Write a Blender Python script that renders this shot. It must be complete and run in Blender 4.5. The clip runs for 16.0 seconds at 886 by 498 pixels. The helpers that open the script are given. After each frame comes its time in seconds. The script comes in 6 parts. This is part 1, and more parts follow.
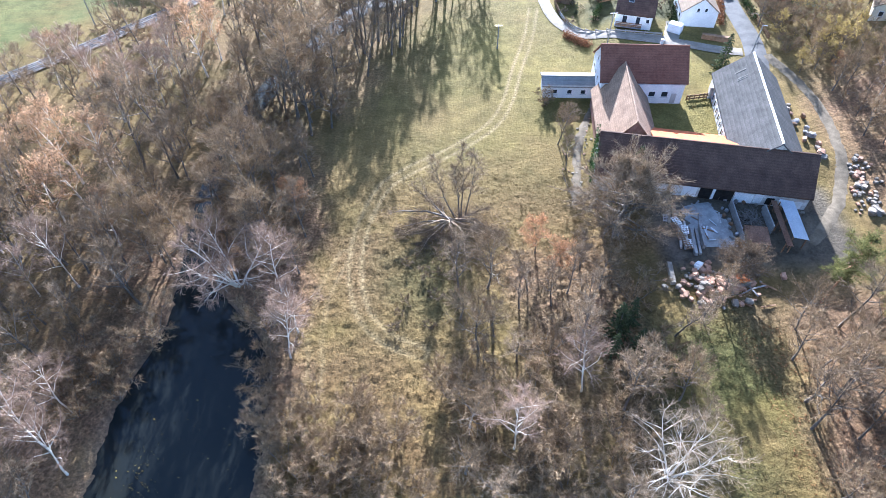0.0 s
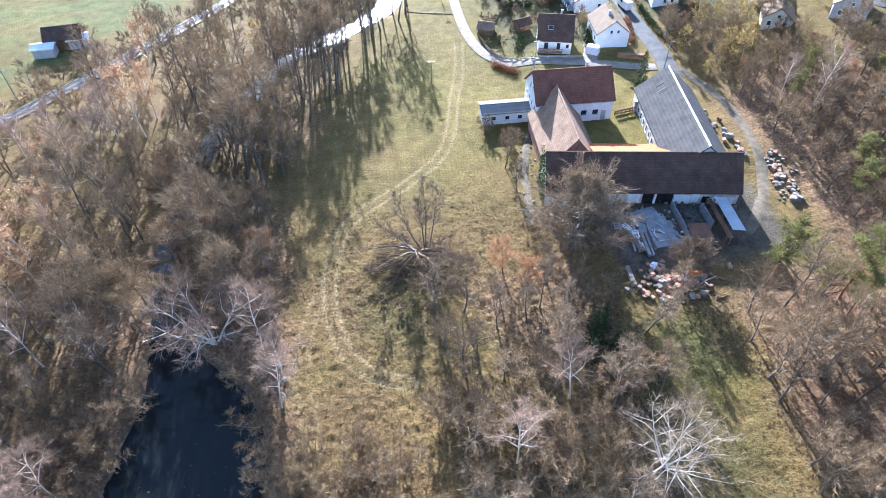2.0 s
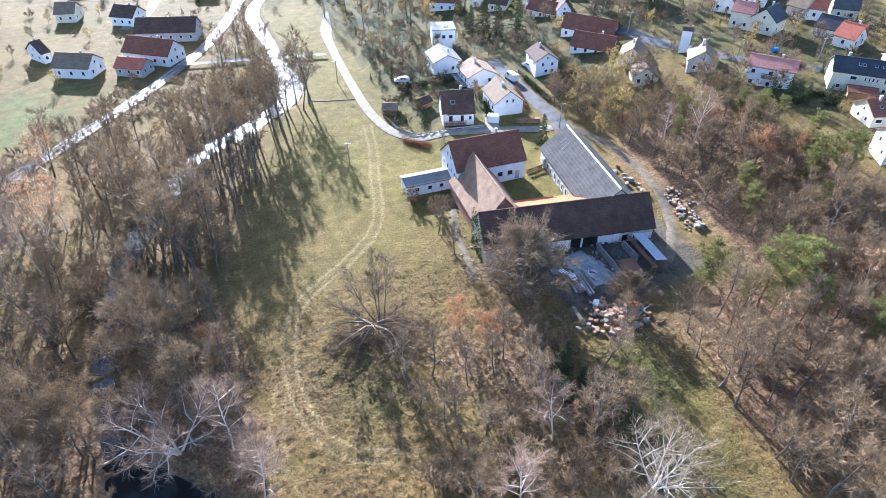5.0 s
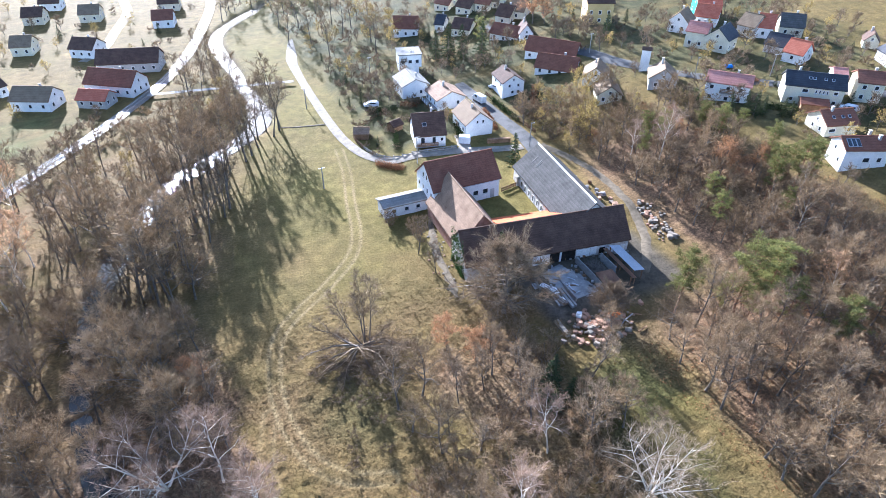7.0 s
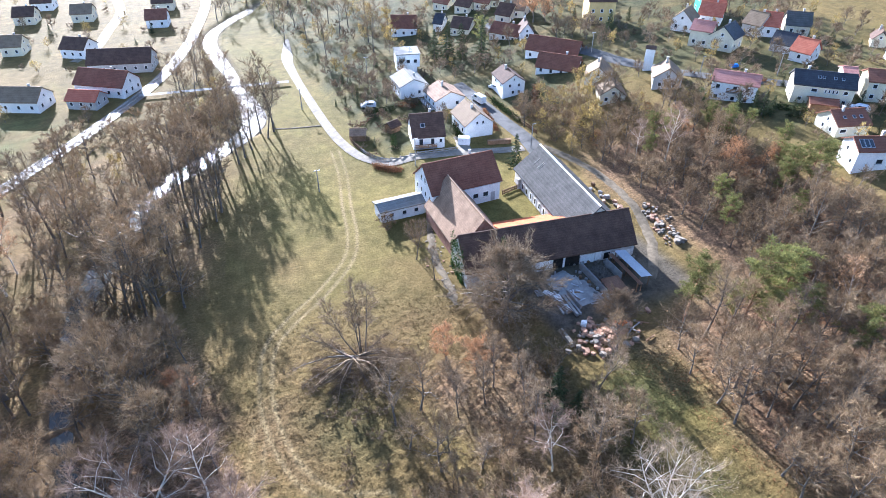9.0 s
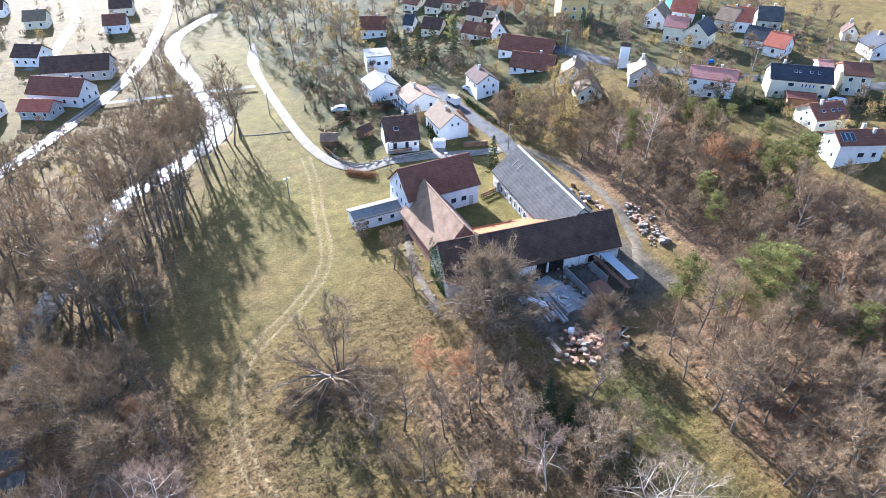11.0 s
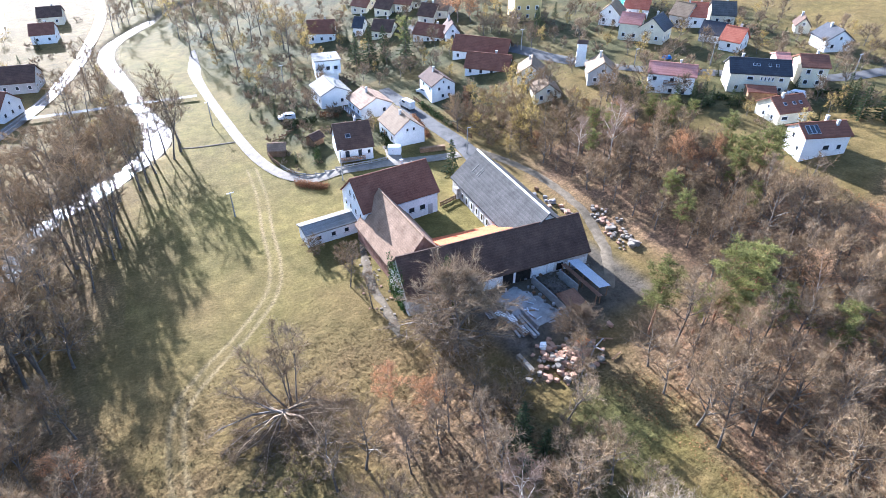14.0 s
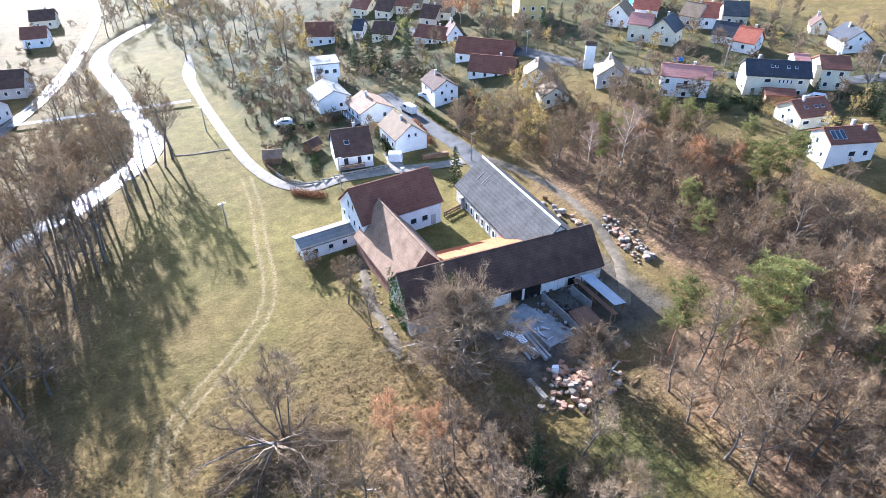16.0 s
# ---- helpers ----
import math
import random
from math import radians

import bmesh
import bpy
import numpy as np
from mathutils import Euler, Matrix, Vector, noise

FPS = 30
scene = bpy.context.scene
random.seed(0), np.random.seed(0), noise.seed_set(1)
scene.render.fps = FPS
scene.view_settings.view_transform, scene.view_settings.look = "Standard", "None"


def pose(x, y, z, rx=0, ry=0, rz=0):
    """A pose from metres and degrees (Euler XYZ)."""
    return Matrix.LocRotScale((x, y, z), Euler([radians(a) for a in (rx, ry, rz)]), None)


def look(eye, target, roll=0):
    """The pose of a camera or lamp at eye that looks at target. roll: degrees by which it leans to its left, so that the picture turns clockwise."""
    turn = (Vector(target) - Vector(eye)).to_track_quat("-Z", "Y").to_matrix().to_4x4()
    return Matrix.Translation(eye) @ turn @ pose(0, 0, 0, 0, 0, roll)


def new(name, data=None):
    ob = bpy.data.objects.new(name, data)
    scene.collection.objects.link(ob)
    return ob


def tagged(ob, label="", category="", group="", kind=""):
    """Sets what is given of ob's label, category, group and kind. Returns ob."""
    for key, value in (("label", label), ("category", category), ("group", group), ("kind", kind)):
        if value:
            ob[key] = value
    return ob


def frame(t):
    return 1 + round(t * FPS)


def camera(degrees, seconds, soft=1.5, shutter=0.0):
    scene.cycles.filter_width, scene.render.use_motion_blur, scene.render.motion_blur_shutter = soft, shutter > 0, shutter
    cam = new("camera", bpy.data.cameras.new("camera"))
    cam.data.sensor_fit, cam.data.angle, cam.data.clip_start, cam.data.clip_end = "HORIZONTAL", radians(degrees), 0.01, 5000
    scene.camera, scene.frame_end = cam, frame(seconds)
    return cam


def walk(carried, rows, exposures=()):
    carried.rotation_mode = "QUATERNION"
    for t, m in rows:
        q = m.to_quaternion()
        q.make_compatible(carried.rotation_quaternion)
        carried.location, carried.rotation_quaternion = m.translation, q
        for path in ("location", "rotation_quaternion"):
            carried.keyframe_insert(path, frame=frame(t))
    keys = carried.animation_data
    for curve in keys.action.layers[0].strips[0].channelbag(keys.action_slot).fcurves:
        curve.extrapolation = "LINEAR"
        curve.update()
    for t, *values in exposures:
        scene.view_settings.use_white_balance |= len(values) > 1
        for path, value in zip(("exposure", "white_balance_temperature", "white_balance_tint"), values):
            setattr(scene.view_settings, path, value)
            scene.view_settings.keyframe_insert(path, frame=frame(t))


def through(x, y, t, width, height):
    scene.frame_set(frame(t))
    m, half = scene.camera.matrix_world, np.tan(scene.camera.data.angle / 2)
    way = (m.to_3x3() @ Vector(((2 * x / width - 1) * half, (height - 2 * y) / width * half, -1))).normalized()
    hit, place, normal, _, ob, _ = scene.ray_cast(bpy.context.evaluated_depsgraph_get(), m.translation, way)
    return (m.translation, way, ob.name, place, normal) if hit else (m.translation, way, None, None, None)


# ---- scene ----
EXPOSURES = [(0.0, 2.68, 4980, 15), (4.0, 2.45, 5020, 15), (7.0, 2.45, 5060, 16), (16.0, 2.56, 5100, 17)]
cam = camera(72.0, 16.0, soft=0.8)
# seconds, eye x, y, z, yaw, pitch, roll
PATH = [
    (0, 0.00, 0.00, 68.77, 0.00, -48.37, -0.21),
    (0.5, -1.21, -0.45, 69.36, -2.15, -47.90, -0.09),
    (1, -2.60, -0.58, 70.09, -4.44, -47.37, -0.17),
    (1.5, -4.25, -0.96, 70.52, -6.98, -46.51, -0.23),
    (2, -5.99, -1.32, 70.58, -9.55, -45.51, -0.24),
    (2.5, -7.58, -1.58, 70.78, -12.07, -44.38, -0.25),
    (3, -8.98, -1.76, 71.04, -14.44, -43.22, -0.34),
    (3.5, -10.35, -1.80, 71.24, -16.77, -42.08, -0.39),
    (4, -11.97, -1.92, 71.10, -18.97, -40.73, -0.21),
    (4.5, -13.58, -1.97, 70.96, -20.86, -39.37, -0.02),
    (7, -18.02, -1.53, 70.22, -26.64, -35.87, 0.24),
    (7.5, -18.03, -0.83, 69.92, -26.80, -35.82, 0.22),
    (8, -17.55, 0.02, 69.60, -26.73, -35.87, 0.24),
    (10.5, -15.00, 5.04, 66.56, -27.28, -35.42, 0.06),
    (11, -14.75, 6.05, 66.30, -29.55, -35.48, 0.12),
    (11.5, -14.41, 7.08, 65.86, -32.18, -35.45, 0.27),
    (12, -13.88, 8.22, 65.36, -33.51, -35.45, 0.38),
    (12.5, -13.17, 9.05, 64.77, -33.74, -35.33, 0.30),
    (13, -12.34, 9.76, 64.33, -33.79, -35.25, 0.21),
    (13.5, -11.51, 10.55, 63.78, -33.79, -35.14, 0.11),
    (14, -10.86, 11.55, 63.19, -33.82, -35.01, 0.10),
    (14.5, -9.83, 12.96, 62.40, -33.81, -34.88, 0.06),
    (15, -8.99, 14.41, 61.67, -33.83, -34.75, 0.00),
    (15.5, -8.34, 15.69, 61.24, -33.75, -34.70, -0.06),
    (16, -7.74, 16.76, 61.08, -33.59, -34.71, -0.17),
]


def aimed(x, y, z, yaw, pitch, roll):
    return pose(x, y, z, 90 + pitch, 0, yaw) @ pose(0, 0, 0, 0, 0, roll)


walk(cam, [(t, aimed(*row)) for t, *row in PATH], EXPOSURES)

# ---- light ----
SUN_EL, SUN_AZ = 20.0, 1.0
world = bpy.data.worlds.new("world")
scene.world = world
world.use_nodes = True
wn = world.node_tree.nodes
sky = wn.new("ShaderNodeTexSky")
sky.sky_type, sky.sun_disc = "NISHITA", False
sky.sun_elevation, sky.sun_rotation = radians(SUN_EL), radians(SUN_AZ)
sky.air_density, sky.dust_density = 1.0, 1.0
wn["Background"].inputs["Strength"].default_value = 0.085
world.node_tree.links.new(sky.outputs["Color"], wn["Background"].inputs["Color"])
sun = new("sun", bpy.data.lights.new("sun", "SUN"))
sun.data.energy, sun.data.angle, sun.data.color = 5.0, radians(0.6), (1.0, 0.93, 0.82)
sun.matrix_world = look((30 + 200 * math.sin(radians(SUN_AZ)), 60 + 200, 200 * math.tan(radians(SUN_EL))), (30, 60, 0))


# ---- materials ----
def material(name, rough=0.8, metal=0.0, spec=0.3):
    m = bpy.data.materials.new(name)
    m.use_nodes = True
    b = m.node_tree.nodes["Principled BSDF"]
    b.inputs["Roughness"].default_value = rough
    b.inputs["Metallic"].default_value = metal
    b.inputs["Specular IOR Level"].default_value = spec
    return m, m.node_tree, b


def ramp(nt, fac, stops):
    r = nt.nodes.new("ShaderNodeValToRGB")
    while len(r.color_ramp.elements) < len(stops):
        r.color_ramp.elements.new(0.5)
    for e, (p, c) in zip(r.color_ramp.elements, stops):
        e.position, e.color = p, (*c, 1)
    nt.links.new(fac, r.inputs["Fac"])
    return r.outputs["Color"]


def noise_tex(nt, scale, detail=6.0, rough=0.6, coord="Object"):
    co = nt.nodes.new("ShaderNodeTexCoord")
    n = nt.nodes.new("ShaderNodeTexNoise")
    n.inputs["Scale"].default_value, n.inputs["Detail"].default_value, n.inputs["Roughness"].default_value = scale, detail, rough
    nt.links.new(co.outputs[coord], n.inputs["Vector"])
    return n.outputs["Fac"]


def blend(nt, kind, fac, a, b):
    n = nt.nodes.new("ShaderNodeMixRGB")
    n.blend_type = kind
    for value, socket in ((fac, n.inputs["Fac"]), (a, n.inputs["Color1"]), (b, n.inputs["Color2"])):
        if isinstance(value, (int, float)):
            socket.default_value = value
        elif isinstance(value, tuple):
            socket.default_value = (*value, 1)
        else:
            nt.links.new(value, socket)
    return n.outputs["Color"]


def bump(nt, b, height, strength=0.4, distance=0.1):
    n = nt.nodes.new("ShaderNodeBump")
    n.inputs["Strength"].default_value, n.inputs["Distance"].default_value = strength, distance
    nt.links.new(height, n.inputs["Height"])
    nt.links.new(n.outputs["Normal"], b.inputs["Normal"])


def object_random(nt):
    return nt.nodes.new("ShaderNodeObjectInfo").outputs["Random"]


def island_random(nt):
    return nt.nodes.new("ShaderNodeNewGeometry").outputs["Random Per Island"]


def mottled(name, dark, light, scale=1.0, rough=0.85, grain=12.0, bump_s=0.3, metal=0.0, spec=0.12, by_object=0.0):
    """Two colours mixed by coarse stains and fine grain."""
    m, nt, b = material(name, rough, metal, spec)
    c = ramp(nt, noise_tex(nt, scale), [(0.3, dark), (0.7, light)])
    g = noise_tex(nt, scale * grain, 3)
    c = blend(nt, "MULTIPLY", 0.5, c, ramp(nt, g, [(0.25, (0.55, 0.55, 0.55)), (0.75, (1.25, 1.25, 1.25))]))
    if by_object:
        c = blend(nt, "MULTIPLY", by_object, c, ramp(nt, object_random(nt), [(0, (0.58, 0.56, 0.55)), (1, (1.35, 1.3, 1.22))]))
    nt.links.new(c, b.inputs["Base Color"])
    if bump_s:
        bump(nt, b, g, bump_s, 0.05)
    return m


def tiled(name, dark, light, rows=3.2, cols=4.0, rough=0.85, spec=0.15, stain=0.6):
    """Roof covering: courses along the slope, joints across it, stains."""
    m, nt, b = material(name, rough, 0.0, spec)
    co = nt.nodes.new("ShaderNodeTexCoord").outputs["Object"]
    heights = []
    for axis, scale in (("Z", rows), ("X", cols)):
        w = nt.nodes.new("ShaderNodeTexWave")
        w.bands_direction, w.wave_profile = axis, "SAW"
        w.inputs["Scale"].default_value, w.inputs["Distortion"].default_value = scale * 0.314, 0.4
        w.inputs["Detail"].default_value = 1.0
        nt.links.new(co, w.inputs["Vector"])
        heights.append(w.outputs["Fac"])
    c = ramp(nt, noise_tex(nt, 0.5, 8, 0.7), [(0.3, dark), (0.7, light)])
    c = blend(nt, "MULTIPLY", stain, c, ramp(nt, noise_tex(nt, 6, 4), [(0.3, (0.5, 0.5, 0.5)), (0.7, (1.3, 1.3, 1.3))]))
    h = blend(nt, "ADD", 0.4, heights[0], heights[1])
    c = blend(nt, "MULTIPLY", 0.22, c, h)
    nt.links.new(c, b.inputs["Base Color"])
    bump(nt, b, h, 0.5, 0.04)
    return m


def leafy(name, dark, light, through=0.35):
    """Thin leaves, needles and twigs: colour varied per island and per object, some light let through."""
    m, nt, b = material(name, 0.85, 0.0, 0.08)
    c = ramp(nt, island_random(nt), [(0, dark), (1, light)])
    c = blend(nt, "MULTIPLY", 0.7, c, ramp(nt, object_random(nt), [(0, (0.62, 0.58, 0.54)), (1, (1.3, 1.25, 1.18))]))
    nt.links.new(c, b.inputs["Base Color"])
    if through:
        t = nt.nodes.new("ShaderNodeBsdfTranslucent")
        nt.links.new(c, t.inputs["Color"])
        mix = nt.nodes.new("ShaderNodeMixShader")
        mix.inputs["Fac"].default_value = through
        nt.links.new(b.outputs["BSDF"], mix.inputs[1])
        nt.links.new(t.outputs["BSDF"], mix.inputs[2])
        nt.links.new(mix.outputs["Shader"], nt.nodes["Material Output"].inputs["Surface"])
    return m


def ground_material():
    m, nt, b = material("ground", 0.85, 0.0, 0.045)

    def zone(name):
        a = nt.nodes.new("ShaderNodeAttribute")
        a.attribute_name = name
        return a.outputs["Fac"]

    fine, mid, broad = noise_tex(nt, 2.2, 8, 0.7), noise_tex(nt, 0.35, 6, 0.65), noise_tex(nt, 0.05, 4)
    grass = ramp(nt, mid, [(0.25, (0.09, 0.066, 0.023)), (0.55, (0.16, 0.113, 0.042)), (0.8, (0.235, 0.163, 0.066))])
    green = ramp(nt, mid, [(0.3, (0.1, 0.083, 0.023)), (0.7, (0.2, 0.157, 0.048))])
    litter = ramp(nt, fine, [(0.25, (0.07, 0.043, 0.025)), (0.55, (0.185, 0.116, 0.066)), (0.8, (0.36, 0.222, 0.122))])
    straw = ramp(nt, fine, [(0.25, (0.062, 0.042, 0.019)), (0.7, (0.185, 0.118, 0.052))])
    dirt = ramp(nt, mid, [(0.3, (0.05, 0.044, 0.038)), (0.7, (0.14, 0.12, 0.1))])
    # Dark weed colour, also laid down as painted tree shade in copse and clearing.
    weeds_shade = ramp(nt, fine, [(0.3, (0.034, 0.036, 0.012)), (0.7, (0.105, 0.098, 0.034))])
    c = blend(nt, "MIX", zone("lush"), grass, green)
    c = blend(nt, "MIX", zone("straw"), c, straw)
    c = blend(nt, "MIX", zone("weeds_shade"), c, weeds_shade)
    c = blend(nt, "MIX", zone("wood"), c, litter)
    # Garden soil and plants, with the shade between houses darkening the colour too.
    shaded_soil = ramp(nt, mid, [(0.3, (0.036, 0.037, 0.016)), (0.7, (0.1, 0.094, 0.042))])
    c = blend(nt, "MIX", zone("garden"), c, shaded_soil)
    meadow = ramp(nt, mid, [(0.3, (0.08, 0.086, 0.028)), (0.7, (0.155, 0.155, 0.056))])
    c = blend(nt, "MIX", zone("field"), c, meadow)
    c = blend(nt, "MIX", zone("bare"), c, dirt)
    worn = ramp(nt, fine, [(0.3, (0.15, 0.11, 0.052)), (0.7, (0.33, 0.245, 0.125))])
    c = blend(nt, "MIX", zone("rut"), c, worn)
    c = blend(nt, "MULTIPLY", 0.6, c, ramp(nt, fine, [(0.3, (0.45, 0.45, 0.45)), (0.7, (1.35, 1.35, 1.35))]))
    c = blend(nt, "MULTIPLY", 0.5, c, ramp(nt, broad, [(0.35, (0.7, 0.75, 0.7)), (0.65, (1.2, 1.15, 1.1))]))
    nt.links.new(c, b.inputs["Base Color"])
    bump(nt, b, fine, 0.8, 0.3)
    return m


def water_material(name, colour, rough, ripple, scale, spec=0.5):
    m, nt, b = material(name, rough, 0.0, spec)
    b.inputs["Base Color"].default_value = (*colour, 1)
    b.inputs["IOR"].default_value = 1.33
    if ripple:
        bump(nt, b, noise_tex(nt, scale, 3), ripple, 0.1)
    return m


GROUND = ground_material()
POND = water_material("pond_water", (0.012, 0.014, 0.013), 0.05, 0.05, 1.5, 0.25)
RIVER = water_material("river_water", (0.03, 0.032, 0.028), 0.12, 0.6, 1.6)
GRAVEL = mottled("gravel", (0.16, 0.137, 0.105), (0.29, 0.25, 0.195), 0.6, 0.85)
MUD = mottled("rutted_earth", (0.09, 0.072, 0.047), (0.19, 0.152, 0.102), 0.8, 0.95)
ASPHALT = mottled("asphalt", (0.06, 0.058, 0.055), (0.12, 0.115, 0.108), 0.4, 0.8, spec=0.12)
CONCRETE = mottled("concrete", (0.15, 0.145, 0.135), (0.33, 0.32, 0.3), 0.7, 0.85)
BALLAST = mottled("ballast", (0.09, 0.078, 0.066), (0.22, 0.19, 0.16), 1.5, 0.5, spec=0.12)
STEEL = mottled("rail_steel", (0.15, 0.12, 0.1), (0.5, 0.46, 0.42), 2, 0.25, metal=0.9)
WHITE = mottled("white_render", (0.68, 0.68, 0.66), (0.84, 0.83, 0.80), 0.4, 0.9, 20, 0.1)
CREAM = mottled("cream_render", (0.6, 0.54, 0.39), (0.74, 0.675, 0.51), 0.4, 0.9, 20, 0.1)
OCHRE = mottled("ochre_render", (0.5, 0.36, 0.15), (0.62, 0.46, 0.2), 0.4, 0.9, 20, 0.1)
GREY_WALL = mottled("grey_render", (0.36, 0.35, 0.33), (0.5, 0.48, 0.45), 0.5, 0.9, 20, 0.1)
TURQUOISE = mottled("turquoise_render", (0.06, 0.42, 0.38), (0.09, 0.52, 0.46), 0.4, 0.9, 20, 0.1)
OLD_WALL = mottled("flaking_plaster", (0.30, 0.26, 0.21), (0.72, 0.70, 0.66), 0.7, 0.95, 10, 0.4)
BRICK_WALL = mottled("brick_masonry", (0.24, 0.12, 0.08), (0.4, 0.24, 0.17), 1.2, 0.9)
RED_TILE = tiled("red_brown_tiles", (0.14, 0.056, 0.034), (0.23, 0.105, 0.066))
BROWN_TILE = tiled("weathered_brown_tiles", (0.19, 0.12, 0.074), (0.36, 0.24, 0.155), stain=0.8)
PALE_ROOF = tiled("pale_grey_roofing", (0.17, 0.163, 0.145), (0.28, 0.265, 0.238))
DARK_TILE = tiled("dark_aged_tiles", (0.06, 0.036, 0.026), (0.13, 0.08, 0.056))
GREY_SLATE = tiled("grey_fibre_cement", (0.07, 0.067, 0.062), (0.125, 0.119, 0.11), 2.2, 2.2, 1.0, 0.02, 0.5)
ORANGE_TILE = tiled("orange_tiles", (0.36, 0.1, 0.04), (0.5, 0.17, 0.075), rough=0.95, spec=0.08)
TAN_TILE = tiled("tan_tiles", (0.16, 0.113, 0.07), (0.26, 0.188, 0.12))
BLACK_TILE = tiled("anthracite_tiles", (0.03, 0.032, 0.038), (0.06, 0.062, 0.07), rough=0.55)
PINK_TILE = tiled("faded_red_tiles", (0.36, 0.15, 0.11), (0.52, 0.25, 0.2))
BRIGHT_TILE = tiled("bright_red_tiles", (0.36, 0.1, 0.055), (0.5, 0.17, 0.1))
CORRUGATED = tiled("corrugated_sheet", (0.6, 0.63, 0.67), (0.82, 0.84, 0.86), 0.2, 5.0, 0.5, 0.5, 0.3)
RUSTY = tiled("rusty_sheet", (0.22, 0.115, 0.068), (0.45, 0.27, 0.17), 0.2, 5.0, 0.8, 0.3, 0.7)
ZINC = mottled("zinc", (0.35, 0.36, 0.37), (0.55, 0.56, 0.57), 1, 0.4, metal=0.7)
GLASS, _nt, _b = material("window_glass", 0.05, 0.0, 0.6)
_b.inputs["Base Color"].default_value = (0.03, 0.035, 0.04, 1)
WOOD = mottled("grey_timber", (0.2, 0.19, 0.18), (0.42, 0.4, 0.38), 1.5, 0.85, by_object=0.5)
BROWN_WOOD = mottled("brown_timber", (0.14, 0.08, 0.045), (0.3, 0.19, 0.11), 1.5, 0.8, by_object=0.4)
STONE = mottled("rough_stone", (0.17, 0.145, 0.115), (0.34, 0.295, 0.235), 0.8, 0.9, by_object=0.35)
RUBBLE = mottled("brick_rubble", (0.27, 0.15, 0.095), (0.5, 0.33, 0.225), 0.9, 0.9, by_object=0.4)
BARK = mottled("grey_bark", (0.075, 0.064, 0.052), (0.2, 0.17, 0.138), 1.5, 0.8, spec=0.25)
PALE_BARK = mottled("pale_bark", (0.58, 0.51, 0.41), (0.86, 0.79, 0.67), 1.2, 0.8)
PINE_BARK = mottled("pine_bark", (0.16, 0.08, 0.045), (0.36, 0.2, 0.12), 1.2, 0.9)
TWIG = leafy("brown_twigs", (0.105, 0.078, 0.05), (0.3, 0.226, 0.148), 0.12)
TWIG_GREY = leafy("grey_twigs", (0.125, 0.09, 0.053), (0.345, 0.25, 0.148), 0.1)
TWIG_RED = leafy("reddish_birch_twigs", (0.15, 0.108, 0.08), (0.4, 0.292, 0.218), 0.18)
PALE_TWIG = leafy("pale_birch_twigs", (0.3, 0.235, 0.16), (0.56, 0.45, 0.32), 0.2)
RUST_LEAF = leafy("rust_leaves", (0.26, 0.128, 0.06), (0.5, 0.285, 0.145), 0.4)
PEACH_LEAF = leafy("pale_orange_leaves", (0.36, 0.225, 0.125), (0.64, 0.43, 0.255), 0.4)
YELLOW_LEAF = leafy("yellowed_leaves", (0.26, 0.19, 0.05), (0.46, 0.36, 0.13), 0.4)
PINE_NEEDLE = leafy("pine_needles", (0.075, 0.084, 0.03), (0.27, 0.265, 0.092), 0.35)
SPRUCE_NEEDLE = leafy("spruce_needles", (0.032, 0.045, 0.022), (0.1, 0.118, 0.052), 0.2)
DRY_GRASS = leafy("dry_grass", (0.06, 0.042, 0.018), (0.24, 0.165, 0.075), 0.2)
GREEN_GRASS = leafy("green_grass", (0.06, 0.052, 0.018), (0.17, 0.138, 0.052), 0.25)


# ---- building helpers ----
def part(name, bm, mat, parent=None, label="", m=None):
    data = bpy.data.meshes.new(name)
    bm.to_mesh(data)
    bm.free()
    data.materials.append(mat)
    ob = new(name, data)
    if parent:
        ob.parent = parent
    if m is not None:
        ob.matrix_basis = m
    return tagged(ob, label)


def part_from(name, verts, faces, mat, parent=None, label=""):
    data = bpy.data.meshes.new(name)
    data.from_pydata([tuple(v) for v in verts], [], [tuple(f) for f in faces])
    data.materials.append(mat)
    ob = new(name, data)
    if parent:
        ob.parent = parent
    return tagged(ob, label)


def thing(name, m, label, category, group="", kind=""):
    ob = new(name)
    ob.matrix_basis = m
    return tagged(ob, label, category, group, kind)


def box(bm, x0, x1, y0, y1, z0, z1, bevel=0.0):
    r = bmesh.ops.create_cube(bm, size=1, matrix=Matrix.Translation(((x0 + x1) / 2, (y0 + y1) / 2, (z0 + z1) / 2)) @ Matrix.Diagonal((x1 - x0, y1 - y0, z1 - z0, 1)))
    if bevel:
        bmesh.ops.bevel(bm, geom=list({e for v in r["verts"] for e in v.link_edges}), offset=bevel, segments=1, affect="EDGES")
    return bm


def prism(bm, profile, x0, x1):
    """A profile of (y, z) drawn out along x."""
    a = [bm.verts.new((x0, y, z)) for y, z in profile]
    b = [bm.verts.new((x1, y, z)) for y, z in profile]
    n = len(profile)
    bm.faces.new(a[::-1]), bm.faces.new(b)
    for i in range(n):
        bm.faces.new((a[i], a[(i + 1) % n], b[(i + 1) % n], b[i]))
    bmesh.ops.recalc_face_normals(bm, faces=bm.faces)
    return bm


def smooth(a, b, x):
    t = np.clip((np.asarray(x, float) - a) / (b - a), 0, 1)
    return t * t * (3 - 2 * t)


